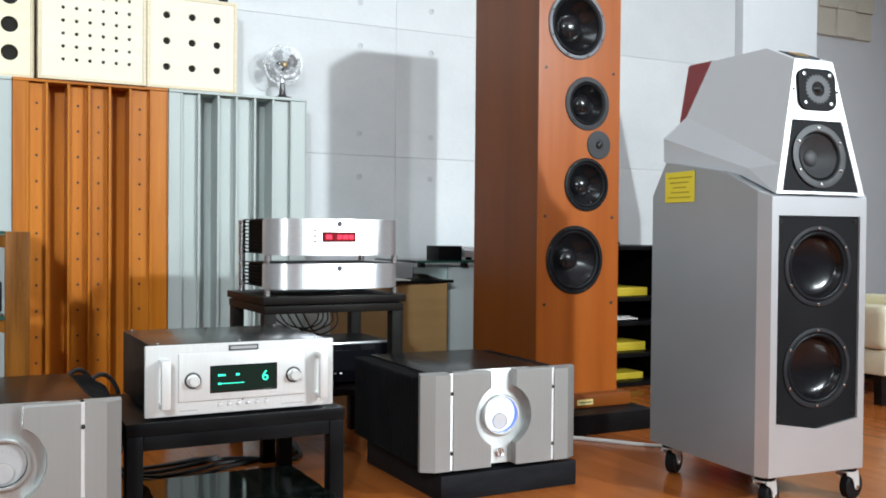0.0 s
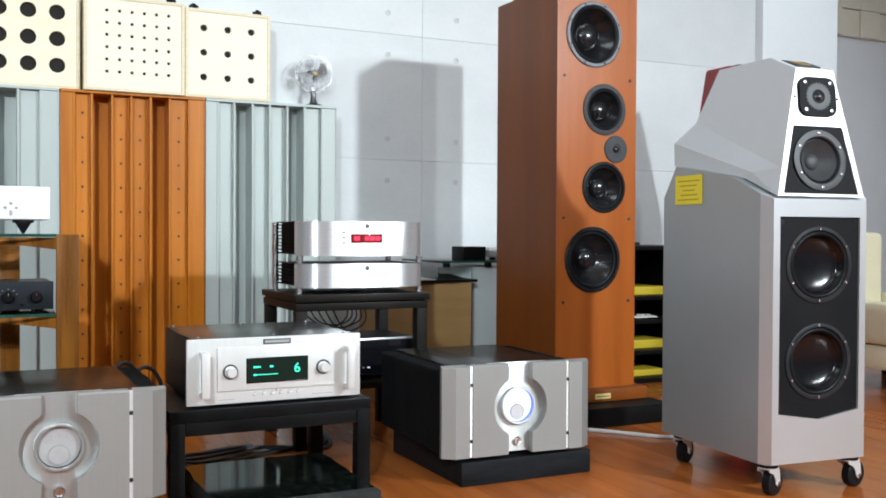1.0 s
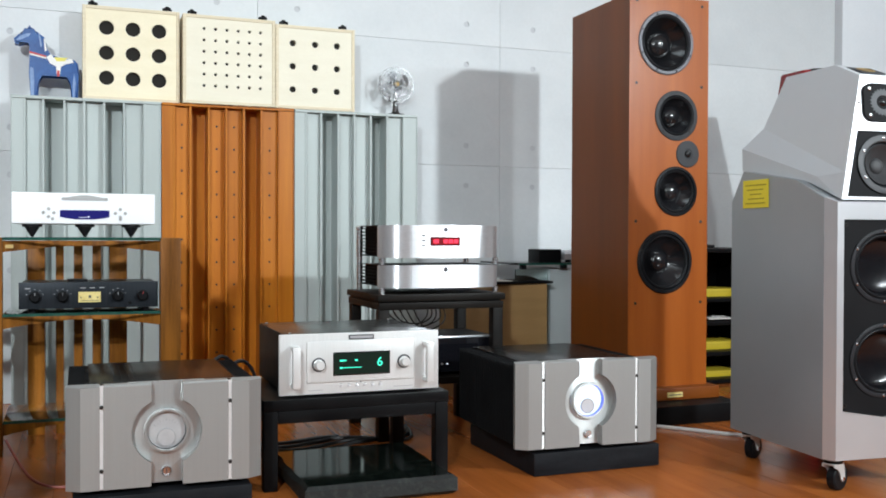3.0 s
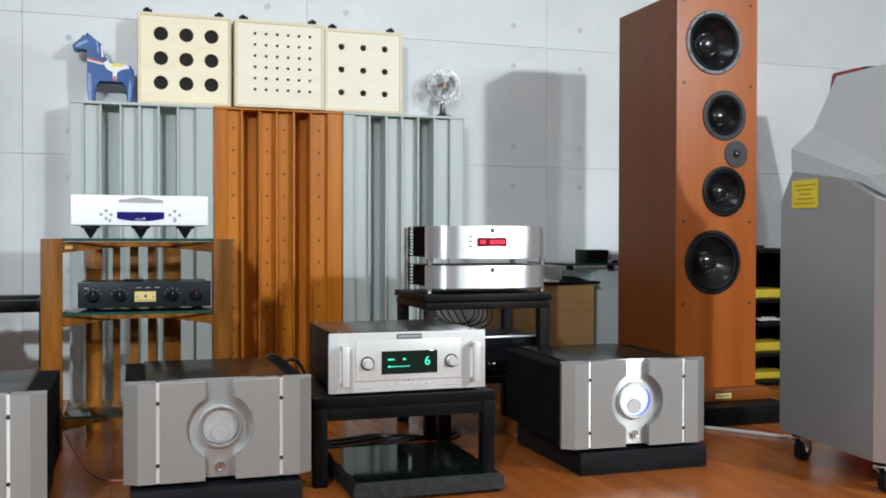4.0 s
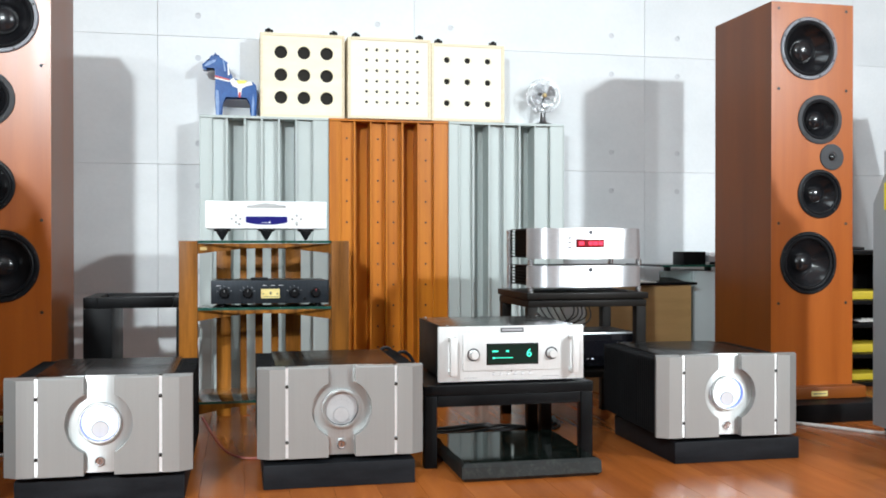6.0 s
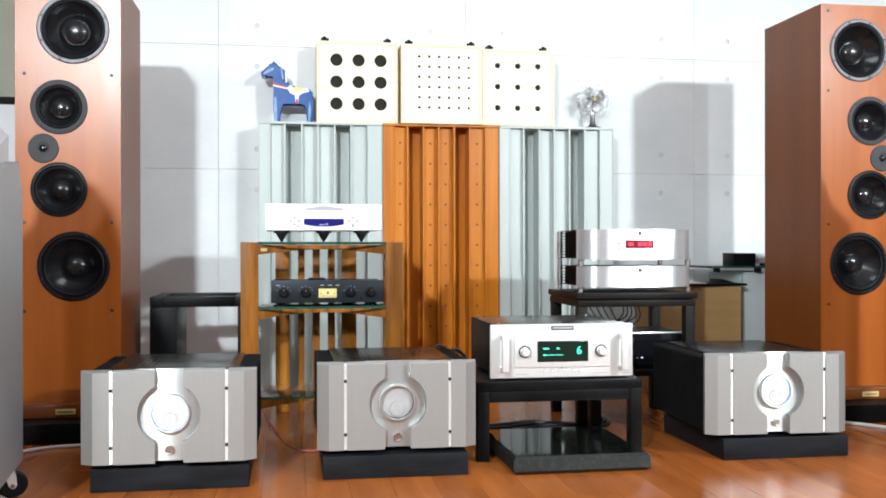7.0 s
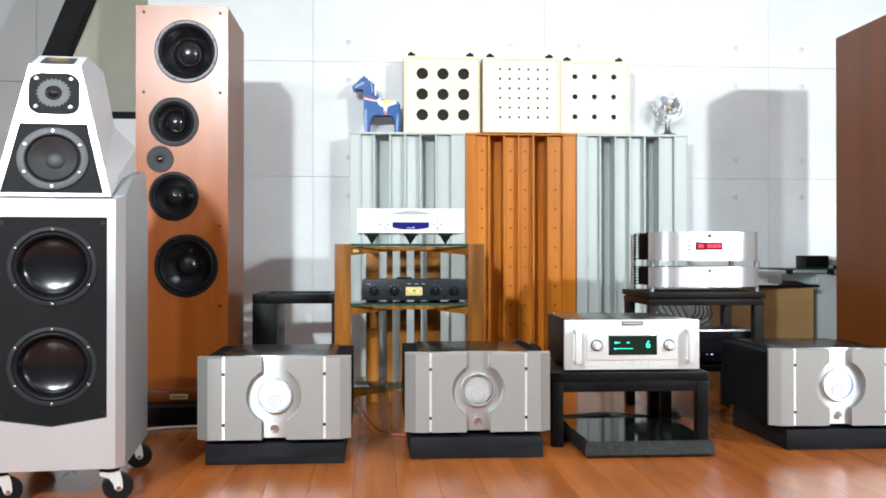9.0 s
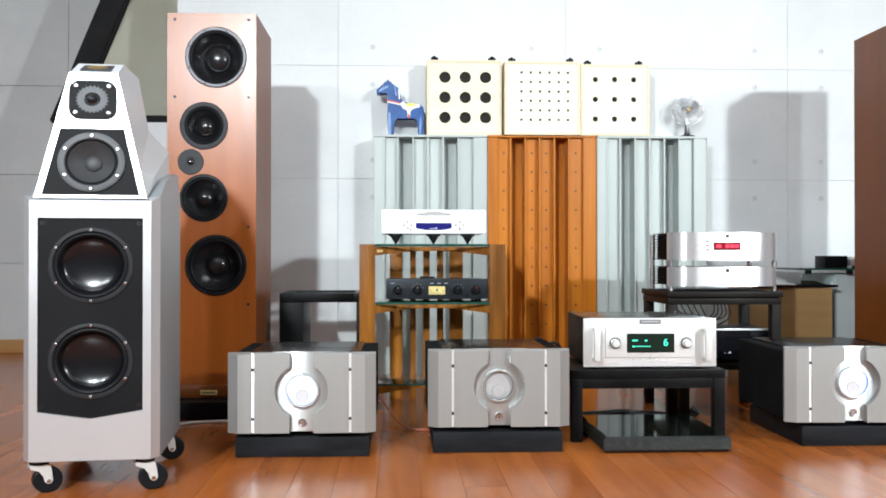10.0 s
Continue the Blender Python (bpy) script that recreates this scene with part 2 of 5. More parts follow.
def clear_glass(name, tint, rough=0.02):
    m = material(name, tint, rough)
    b = m.node_tree.nodes["Principled BSDF"]
    b.inputs["Transmission Weight"].default_value = 1.0
    b.inputs["IOR"].default_value = 1.46
    return m


GLASS = clear_glass("clear_glass", (0.86, 0.95, 0.92))
GLASS_EDGE = mottled("green_glass_edge", (0.010, 0.045, 0.035), (0.025, 0.085, 0.065), (30, 30, 30), 4, (0.08, 0.15), 0, 0, 200, 0.05)
DARK_GLASS = material("dark_glass", (0.006, 0.006, 0.008), 0.04)

for m in (MATT_BLACK, ACACIA, RING_GREY, BAFFLE, RUBBER, STAND, PLINTH, BLACK_METAL, DARKWOOD, CONE_MATT, AMP_TOP, CLOTH_BLACK, ANTHRACITE, BLUE_LCD, GREEN_LCD, RED_LCD):
    m.node_tree.nodes["Principled BSDF"].inputs["Specular IOR Level"].default_value = 0.12

CHERRY.node_tree.nodes["Principled BSDF"].inputs["Specular IOR Level"].default_value = 0.42
for m in (CHERRY_SHADED, ORANGE, BLUE_PAINT):
    m.node_tree.nodes["Principled BSDF"].inputs["Specular IOR Level"].default_value = 0.3

# the brushed plates spread highlights upwards and downwards
for m in (AMP_PLATE, AMP_STRIP, ALU_SAT):
    b = m.node_tree.nodes["Principled BSDF"]
    b.inputs["Anisotropic"].default_value = 0.9
    tg = node(m, "ShaderNodeCombineXYZ", X=0.0, Y=0.0, Z=1.0)
    link(m, tg.outputs[0], b.inputs["Tangent"])


# ---- building helpers ----
def part(name, bm, mat, parent=None, label="", angle=32):
    me = bpy.data.meshes.new(name)
    bmesh.ops.recalc_face_normals(bm, faces=bm.faces)
    bm.to_mesh(me)
    bm.free()
    for m in (mat if isinstance(mat, (list, tuple)) else (mat,)):
        me.materials.append(m)
    me.polygons.foreach_set("use_smooth", [True] * len(me.polygons))
    me.set_sharp_from_angle(angle=radians(angle))
    ob = new(name, me)
    ob.parent = parent
    return tagged(ob, label)


def thing(name, m, label, category, group="", kind=""):
    ob = new(name)
    ob.empty_display_size = 0.05
    ob.matrix_world = m
    return tagged(ob, label, category, group, kind)


def again(name, ob, x=0.0, y=0.0, z=0.0, parent=None):
    """Another object on the same mesh, shifted."""
    o = new(name, ob.data)
    o.parent = parent if parent is not None else ob.parent
    o.location = (ob.location.x + x, ob.location.y + y, ob.location.z + z)
    return o


def box(bm, x0, x1, y0, y1, z0, z1, bevel=0.0, segments=2, mat=0):
    r = bmesh.ops.create_cube(bm, size=1)
    vs = r["verts"]
    bmesh.ops.transform(bm, verts=vs, matrix=Matrix.Translation(((x0 + x1) / 2, (y0 + y1) / 2, (z0 + z1) / 2)) @ Matrix.Diagonal((x1 - x0, y1 - y0, z1 - z0, 1)))
    fs = {f for v in vs for f in v.link_faces}
    for f in fs:
        f.material_index = mat
    if bevel:
        es = list({e for v in vs for e in v.link_edges})
        out = bmesh.ops.bevel(bm, geom=es, offset=bevel, segments=segments, affect="EDGES", profile=0.6)
        for f in out["faces"]:
            f.material_index = mat
    return bm


def boxed(*a, **k):
    return box(bmesh.new(), *a, **k)


def prism(bm, points, a0, a1, axis="y", mat=0):
    """A polygon given in two axes, pushed along the third."""
    def place(p, a):
        return {"y": (p[0], a, p[1]), "x": (a, p[0], p[1]), "z": (p[0], p[1], a)}[axis]
    lo = [bm.verts.new(place(p, a0)) for p in points]
    hi = [bm.verts.new(place(p, a1)) for p in points]
    n = len(points)
    fs = [bm.faces.new(lo), bm.faces.new(hi[::-1])]
    for i in range(n):
        fs.append(bm.faces.new((lo[i], hi[i], hi[(i + 1) % n], lo[(i + 1) % n])))
    for f in fs:
        f.material_index = mat
    return bm


def lathe(bm, profile, centre=(0, 0, 0), axis="y", n=40, mat=0, close=False):
    """Turns (radius, height along the axis) points about an axis through centre."""
    rings = []
    for r, h in profile:
        ring = []
        for k in range(n if r > 1e-6 else 1):
            a = 2 * math.pi * k / n
            u, v = r * math.cos(a), r * math.sin(a)
            p = {"y": (u, h, v), "z": (u, v, h), "x": (h, u, v)}[axis]
            ring.append(bm.verts.new((p[0] + centre[0], p[1] + centre[1], p[2] + centre[2])))
        rings.append(ring)
    for r0, r1 in zip(rings, rings[1:]):
        for k in range(n):
            a, b = r0[k % len(r0)], r0[(k + 1) % len(r0)]
            c, d = r1[(k + 1) % len(r1)], r1[k % len(r1)]
            vs = list(dict.fromkeys((a, b, c, d)))
            if len(vs) > 2:
                bm.faces.new(vs).material_index = mat
    return bm


def turned(*a, **k):
    return lathe(bmesh.new(), *a, **k)


def tube(bm, points, radius, n=8, smooth=4):
    """A round cable along a curve through the points."""
    pts = [Vector(p) for p in points]
    fine = []
    for i in range(len(pts) - 1):
        p0, p1, p2, p3 = pts[max(i - 1, 0)], pts[i], pts[i + 1], pts[min(i + 2, len(pts) - 1)]
        for k in range(smooth):
            t = k / smooth
            fine.append(0.5 * (2 * p1 + (p2 - p0) * t + (2 * p0 - 5 * p1 + 4 * p2 - p3) * t * t + (3 * p1 - p0 - 3 * p2 + p3) * t ** 3))
    fine.append(pts[-1])
    rings = []
    for i, p in enumerate(fine):
        d = (fine[min(i + 1, len(fine) - 1)] - fine[max(i - 1, 0)]).normalized()
        u = d.cross(Vector((0, 0, 1)))
        u = u.normalized() if u.length > 0.05 else d.cross(Vector((0, 1, 0))).normalized()
        w = d.cross(u)
        rings.append([bm.verts.new(p + radius * (math.cos(2 * math.pi * k / n) * u + math.sin(2 * math.pi * k / n) * w)) for k in range(n)])
    for a, b in zip(rings, rings[1:]):
        for k in range(n):
            bm.faces.new((a[k], a[(k + 1) % n], b[(k + 1) % n], b[k]))
    bm.faces.new(rings[0][::-1])
    bm.faces.new(rings[-1])
    return bm


def hole_plate(bm, x0, x1, z0, z1, cx, cz, r, y0, depth, n=32, mat=0, hole_mat=0, floor_mat=None):
    """A rectangle facing -y with a round hole whose wall goes back by depth."""
    angles = [2 * math.pi * k / n for k in range(n)] + [math.atan2(z - cz, x - cx) % (2 * math.pi) for x in (x0, x1) for z in (z0, z1)]
    angles = sorted(angles)
    ring, rim, back = [], [], []
    for a in angles:
        c, s = math.cos(a), math.sin(a)
        reach = min([((x1 if c > 0 else x0) - cx) / c if abs(c) > 1e-9 else 1e9, ((z1 if s > 0 else z0) - cz) / s if abs(s) > 1e-9 else 1e9])
        rim.append(bm.verts.new((cx + c * reach, y0, cz + s * reach)))
        ring.append(bm.verts.new((cx + c * r, y0, cz + s * r)))
        back.append(bm.verts.new((cx + c * r, y0 + depth, cz + s * r)))
    m = len(angles)
    for k in range(m):
        j = (k + 1) % m
        bm.faces.new((rim[k], rim[j], ring[j], ring[k])).material_index = mat
        bm.faces.new((ring[k], ring[j], back[j], back[k])).material_index = hole_mat
    if floor_mat is not None:
        bm.faces.new(back).material_index = floor_mat
    return bm


def quad(bm, a, b, c, d, mat=0):
    bm.faces.new([bm.verts.new(p) for p in (a, b, c, d)]).material_index = mat


def letters(text, size, mat, parent, m, name="digit"):
    cu = bpy.data.curves.new(name, "FONT")
    cu.body, cu.size, cu.extrude, cu.align_x, cu.align_y = text, size, 0.0004, "CENTER", "CENTER"
    tmp = new("tmp", cu)
    dg = bpy.context.evaluated_depsgraph_get()
    dg.update()
    me = bpy.data.meshes.new_from_object(tmp.evaluated_get(dg))
    bpy.data.objects.remove(tmp)
    me.materials.clear()
    me.materials.append(mat)
    ob = new(name, me)
    ob.parent = parent
    ob.matrix_local = m
    return ob


FACE = pose(0, 0, 0, 90, 0, 0)

# ---- large structure ----
W = 4.50  # the concrete wall
floor = part("floor", boxed(-4.6, 6.6, -4.4, 6.6, -0.16, -0.012), SUBFLOOR)
tagged(floor, "glossy reddish brown wooden plank floor", "floor", kind="structure")
wall_north = part("wall_north", boxed(-1.35, 4.3, W + 0.02, W + 0.2, -0.012, 3.02), CONCRETE_DARK)
tagged(wall_north, "pale grey fair-faced concrete wall with tie holes", "wall", kind="structure")
wall_return = part("wall_return", boxed(-1.35, -1.2, W + 0.2, 6.2, -0.012, 3.02), PAINT_WHITE)
tagged(wall_return, "plain pale grey return wall", "wall", kind="structure")
wall_recess = part("wall_recess", boxed(-4.6, -1.35, 6.02, 6.2, -0.012, 3.02), CONCRETE_DARK)
tagged(wall_recess, "pale grey concrete panel wall in the recess", "wall", kind="structure")
wall_east_back = part("wall_east_back", boxed(4.3, 6.6, 5.3, 5.5, -0.012, 3.02), PAINT_WHITE)
tagged(wall_east_back, "white painted wall beyond the column", "wall", kind="structure")
# unseen walls added to close the room, kept grey against too much bounce
wall_west = part("wall_west", boxed(-4.75, -4.6, -4.4, 6.2, -0.012, 3.02), UNSEEN_GREY)
tagged(wall_west, "unseen side wall, grey to cut bounced light", "wall", kind="structure")
wall_east = part("wall_east", boxed(6.6, 6.75, -4.4, 5.5, -0.012, 3.02), UNSEEN_GREY)
tagged(wall_east, "unseen side wall, grey to cut bounced light", "wall", kind="structure")
wall_south = part("wall_south", boxed(-4.75, 6.75, -4.55, -4.4, -0.012, 3.02), UNSEEN_GREY)
tagged(wall_south, "unseen wall at the far end, grey to cut bounced light", "wall", kind="structure")
ceiling = part("ceiling", boxed(-4.75, 6.75, -4.55, 6.2, 3.02, 3.15), PAINT_WHITE)
tagged(ceiling, "plain white ceiling", "ceiling", kind="structure")
column = part("column", boxed(4.15, 4.76, 4.44, 5.302, -0.012, 3.02, bevel=0.006), PAINT_WHITE)
tagged(column, "white painted square column at the wall's end", "column", kind="structure")

# concrete panels of the back wall, each with its tie holes
def concrete_panel(w, h, ties):
    """A panel in local x, z from 0, facing -y, with four shallow tie holes where given."""
    bm = bmesh.new()
    if ties:
        hx, hz = w / 2, h / 2
        for i in (0, 1):
            for j in (0, 1):
                cx, cz = (0.185 if i == 0 else w - 0.185), (0.1 if j == 0 else h - 0.1)
                hole_plate(bm, i * hx, (i + 1) * hx, j * hz, (j + 1) * hz, cx, cz, 0.014, 0, 0.004, 20, 0, 1, 1)
    else:
        quad(bm, (0, 0, 0), (w, 0, 0), (w, 0, h), (0, 0, h))
    for a, b in (((0, 0), (w, 0)), ((w, 0), (w, h)), ((w, h), (0, h)), ((0, h), (0, 0))):
        quad(bm, (a[0], 0, a[1]), (b[0], 0, b[1]), (b[0], 0.02, b[1]), (a[0], 0.02, a[1]))
    return bm


PW, PH = 1.235, 0.61
seed_panel = None
for i, x0 in enumerate((-1.727, -0.492, 0.743, 1.978, 3.213)):
    x1 = min(x0 + PW, 4.3)
    x0 = max(x0, -1.35)
    for j in range(5):
        z0, z1 = max(0.47 + PH * (j - 1), 0.0), min(0.47 + PH * j, 3.02)
        full = x1 - x0 > 1.2 and z1 - z0 > 0.6
        if full and seed_panel is not None:
            p = new("concrete_panel", seed_panel.data)
            p.parent = wall_north
        else:
            p = part("concrete_panel", concrete_panel(x1 - x0 - 0.0016, z1 - z0 - 0.0016, full), (CONCRETE, CONCRETE_DARK), wall_north)
            if full:
                seed_panel = p
        p.location = (x0 + 0.0015, W, z0 + 0.0015)
for i in range(3):
    for j in range(5):
        p = part("concrete_panel", concrete_panel(1.08, min(PH, 3.02 - j * PH) - 0.004, False), CONCRETE, wall_recess)
        p.location = (-4.6 + 1.083 * i, 6.0, j * PH + 0.002)
baseboard = part("baseboard", boxed(-4.6, -1.36, 5.975, 5.998, 0.0, 0.09, bevel=0.004), TRIMWOOD)
tagged(baseboard, "varnished oak baseboard under the recess wall", "baseboard", kind="structure")

# cream relief tiles high on the wall beyond the column
tile_panel = thing("relief_tile_panel", pose(4.5, 5.3, 2.20), "cream relief tiles of uneven depth on the wall", "tile panel")
for i in range(9):
    for j in range(4):
        d = (0.035, 0.06, 0.045, 0.07)[(i * 3 + j * 5 + i * j) % 4]
        part("tile", boxed(i * 0.2, i * 0.2 + 0.197, -d, -0.001, j * 0.2, j * 0.2 + 0.197, bevel=0.003, segments=1), TILE, tile_panel)


# ---- loudspeakers ----
def driver(parent, name, x, y, z, R, ring_mat, cone_mat, ring=0.80, cap=0.33, depth=0.045, proud=0.006, screws=8, screw_mat=CHROME, roll=True, cap_out=0.018, label="", cap_mat=CONE):
    """A cone driver facing -y: frame ring, rubber surround, cone, dust cap and screws."""
    r1 = R * ring
    f = part(name, turned([(R - 0.001, 0.0), (R, -proud * 0.6), (R - 0.004, -proud), (r1 + 0.003, -proud), (r1, -proud * 0.3), (r1 - 0.001, 0.004)], n=56), ring_mat, parent, label)
    f.location = (x, y, z)
    w = R * 0.11
    r2 = r1 - w
    if roll:
        prof = [(r1 + 0.0005, 0.003)] + [(r1 - w * (0.5 - 0.5 * math.cos(a)), 0.003 - w * 0.55 * math.sin(a)) for a in (math.pi * k / 6 for k in range(1, 6))] + [(r2, 0.004)]
    else:
        prof = [(r1 + 0.0005, 0.002), (r1 - w * 0.5, 0.007), (r2, 0.006)]
    part("surround", turned(prof, n=56), RUBBER, f)
    r3 = R * cap
    part("cone", turned([(r2 + 0.001, 0.004)] + [(r2 + (r3 - r2) * k / 6, 0.004 + depth * (k / 6) ** 0.8) for k in range(1, 7)], n=56), cone_mat, f)
    part("dust_cap", turned([(r3 * math.cos(a) + 0.0005, 0.004 + depth - (cap_out + 0.3 * r3) * math.sin(a)) for a in (math.pi / 2 * k / 8 for k in range(8))] + [(0, 0.004 + depth - cap_out - 0.3 * r3)], n=40), cap_mat, f)
    first = None
    rs = (R + r1) / 2
    for k in range(screws):
        a = 2 * math.pi * (k + 0.5) / screws
        if first is None:
            first = part("screw", turned([(0.0042, 0), (0.0042, -0.0016), (0.0026, -0.0028), (0, -0.0028)], n=10), screw_mat, f)
            first.location = (rs * math.cos(a), -proud, rs * math.sin(a))
        else:
            o = new("screw", first.data)
            o.parent, o.location = f, (rs * math.cos(a), -proud, rs * math.sin(a))
    return f


def tower_speaker(m, side, label):
    """Tall cherry tower. Local: x from 0 at the front's left edge, y back, z up from the floor. side 1: tweeter towards +x."""
    t = thing("tower_loudspeaker", m, label, "loudspeaker", "pair of cherry tower loudspeakers")
    w, d, z0, z1 = 0.37, 0.465, 0.125, 1.682
    fx = (lambda v: v) if side > 0 else (lambda v: w - v)
    holes = [(0.167, 1.497, 0.128), (0.217, 1.209, 0.1), (0.217, 0.906, 0.1), (0.166, 0.624, 0.128)]
    bm = bmesh.new()
    tops = [z1, 1.345, 1.057, 0.77, 0.45]
    for (hx, hz, R), zt, zb in zip(holes, tops, tops[1:]):
        hole_plate(bm, 0, w, zb, zt, fx(hx), hz, R * 0.9, 0, 0.07, 48, 0, 1, 1)
    quad(bm, (0, 0, z0), (w, 0, z0), (w, 0, tops[-1]), (0, 0, tops[-1]))
    for x in (0, w):
        quad(bm, (x, 0, z0), (x, 0.004, z0), (x, 0.004, z1), (x, 0, z1))
    quad(bm, (0, 0, z1), (w, 0, z1), (w, 0.004, z1), (0, 0.004, z1))
    bmesh.ops.remove_doubles(bm, verts=bm.verts, dist=0.0003)
    fb = part("front_baffle", bm, (CHERRY, HOLE), t, "orange-brown cherry veneer front")
    fb.data.polygons.foreach_set("use_smooth", [False] * len(fb.data.polygons))
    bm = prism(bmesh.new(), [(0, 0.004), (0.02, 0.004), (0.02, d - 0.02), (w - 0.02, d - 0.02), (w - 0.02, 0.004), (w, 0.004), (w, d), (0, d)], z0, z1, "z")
    # cabinet sides, top and skirt take the veneer with shade painted in
    part("cabinet", bm, CHERRY_SHADED, t)
    part("cabinet_top", boxed(0.02, w - 0.02, 0.004, d - 0.02, z1 - 0.02, z1), CHERRY_SHADED, t)
    part("skirt", boxed(-0.03, w + 0.03, -0.05, d + 0.02, 0.075, z0, bevel=0.008), CHERRY_SHADED, t)
    part("plinth", boxed(-0.06, w + 0.06, -0.155, d + 0.04, 0.0, 0.074, bevel=0.006), STAND, t, "black painted plinth")
    plate = part("badge", boxed(w / 2 - 0.035, w / 2 + 0.035, -0.054, -0.0495, 0.088, 0.108, bevel=0.001), YELLOW_LCD, t, "small brass-coloured badge")
    part("engraving", boxed(w / 2 - 0.028, w / 2 + 0.028, -0.0552, -0.0538, 0.096, 0.1), INK, plate)
    driver(t, "woofer", fx(0.167), 0, 1.497, 0.128, RING_ALU, CONE, 0.87, 0.42, 0.05, 0.007, 8, SCREW_DARK)
    driver(t, "midrange", fx(0.217), 0, 1.209, 0.1, RING_GREY, CONE, 0.80, 0.42, 0.04, 0.006, 4, SCREW_DARK)
    driver(t, "midrange", fx(0.217), 0, 0.906, 0.1, RUBBER, CONE, 0.86, 0.40, 0.04, 0.006, 4, SCREW_DARK)
    driver(t, "woofer", fx(0.166), 0, 0.624, 0.128, RUBBER, CONE, 0.87, 0.36, 0.05, 0.007, 8, SCREW_DARK)
    tw = part("tweeter", turned([(0.054, 0), (0.054, -0.003), (0.051, -0.005), (0.022, -0.005), (0.018, -0.002), (0.0145, -0.002)], n=40), RING_GREY, t)
    tw.location = (fx(0.272), 0, 1.057)
    part("dome", turned([(0.0145 * math.cos(a), -0.002 - 0.010 * math.sin(a)) for a in (math.pi / 2 * k / 6 for k in range(6))] + [(0, -0.012)], n=24), CONE, tw)
    first = None
    for x, z in ((0.032, 1.655), (0.338, 1.655), (0.032, 1.33), (0.338, 1.33), (0.032, 0.785), (0.338, 0.785), (0.032, 0.46), (0.338, 0.46)):
        if first is None:
            first = part("grille_socket", turned([(0.006, 0), (0.006, -0.002), (0.003, -0.0025), (0, -0.001)], n=12), SCREW_DARK, t)
        o = first if x == 0.032 and z == 1.655 else again("grille_socket", first)
        o.location = (fx(x), 0, z)
    return t


tower_speaker(pose(1.988, 3.286, 0), 1, "tall cherry veneer loudspeaker tower with four black cones")
tower_speaker(pose(-1.133, 3.379, 0), -1, "tall cherry veneer loudspeaker tower beside the black stand")


def caster(parent, x, y, turn):
    c = part("caster", turned([(0.0, 0.098), (0.022, 0.098), (0.022, 0.09), (0.012, 0.086), (0.012, 0.078), (0, 0.078)], axis="z", n=16), ALU_WHITE, parent)
    c.location, c.rotation_euler = (x, y, 0), (0, 0, radians(turn))
    bm = bmesh.new()
    for s in (-1, 1):
        prism(bm, [(-0.026, 0.082), (0.024, 0.082), (0.029, 0.060), (0.031, 0.036), (0.026, 0.028), (0.018, 0.027), (0.011, 0.033), (0.006, 0.050), (-0.004, 0.064), (-0.026, 0.073)], s * 0.017 - 0.0015, s * 0.017 + 0.0015)
    box(bm, -0.027, 0.025, -0.0184, 0.0184, 0.0785, 0.0825, bevel=0.001, segments=1)
    part("bracket", bm, ALU_WHITE, c, "bright steel bracket")
    part("wheel", turned([(0.006, -0.012), (0.033, -0.013), (0.038, -0.010), (0.038, 0.010), (0.033, 0.013), (0.006, 0.012)], (0.02, 0, 0.038), "y", 28), RUBBER, c, "black rubber wheel")
    part("axle", turned([(0, -0.021), (0.006, -0.021), (0.006, 0.021), (0, 0.021)], (0.02, 0, 0.035), "y", 10), CHROME, c)
    part("swivel_ring", turned([(0.012, 0.0826), (0.025, 0.0826), (0.025, 0.0895), (0.012, 0.0895)], axis="z", n=20), BLACK_METAL, c)


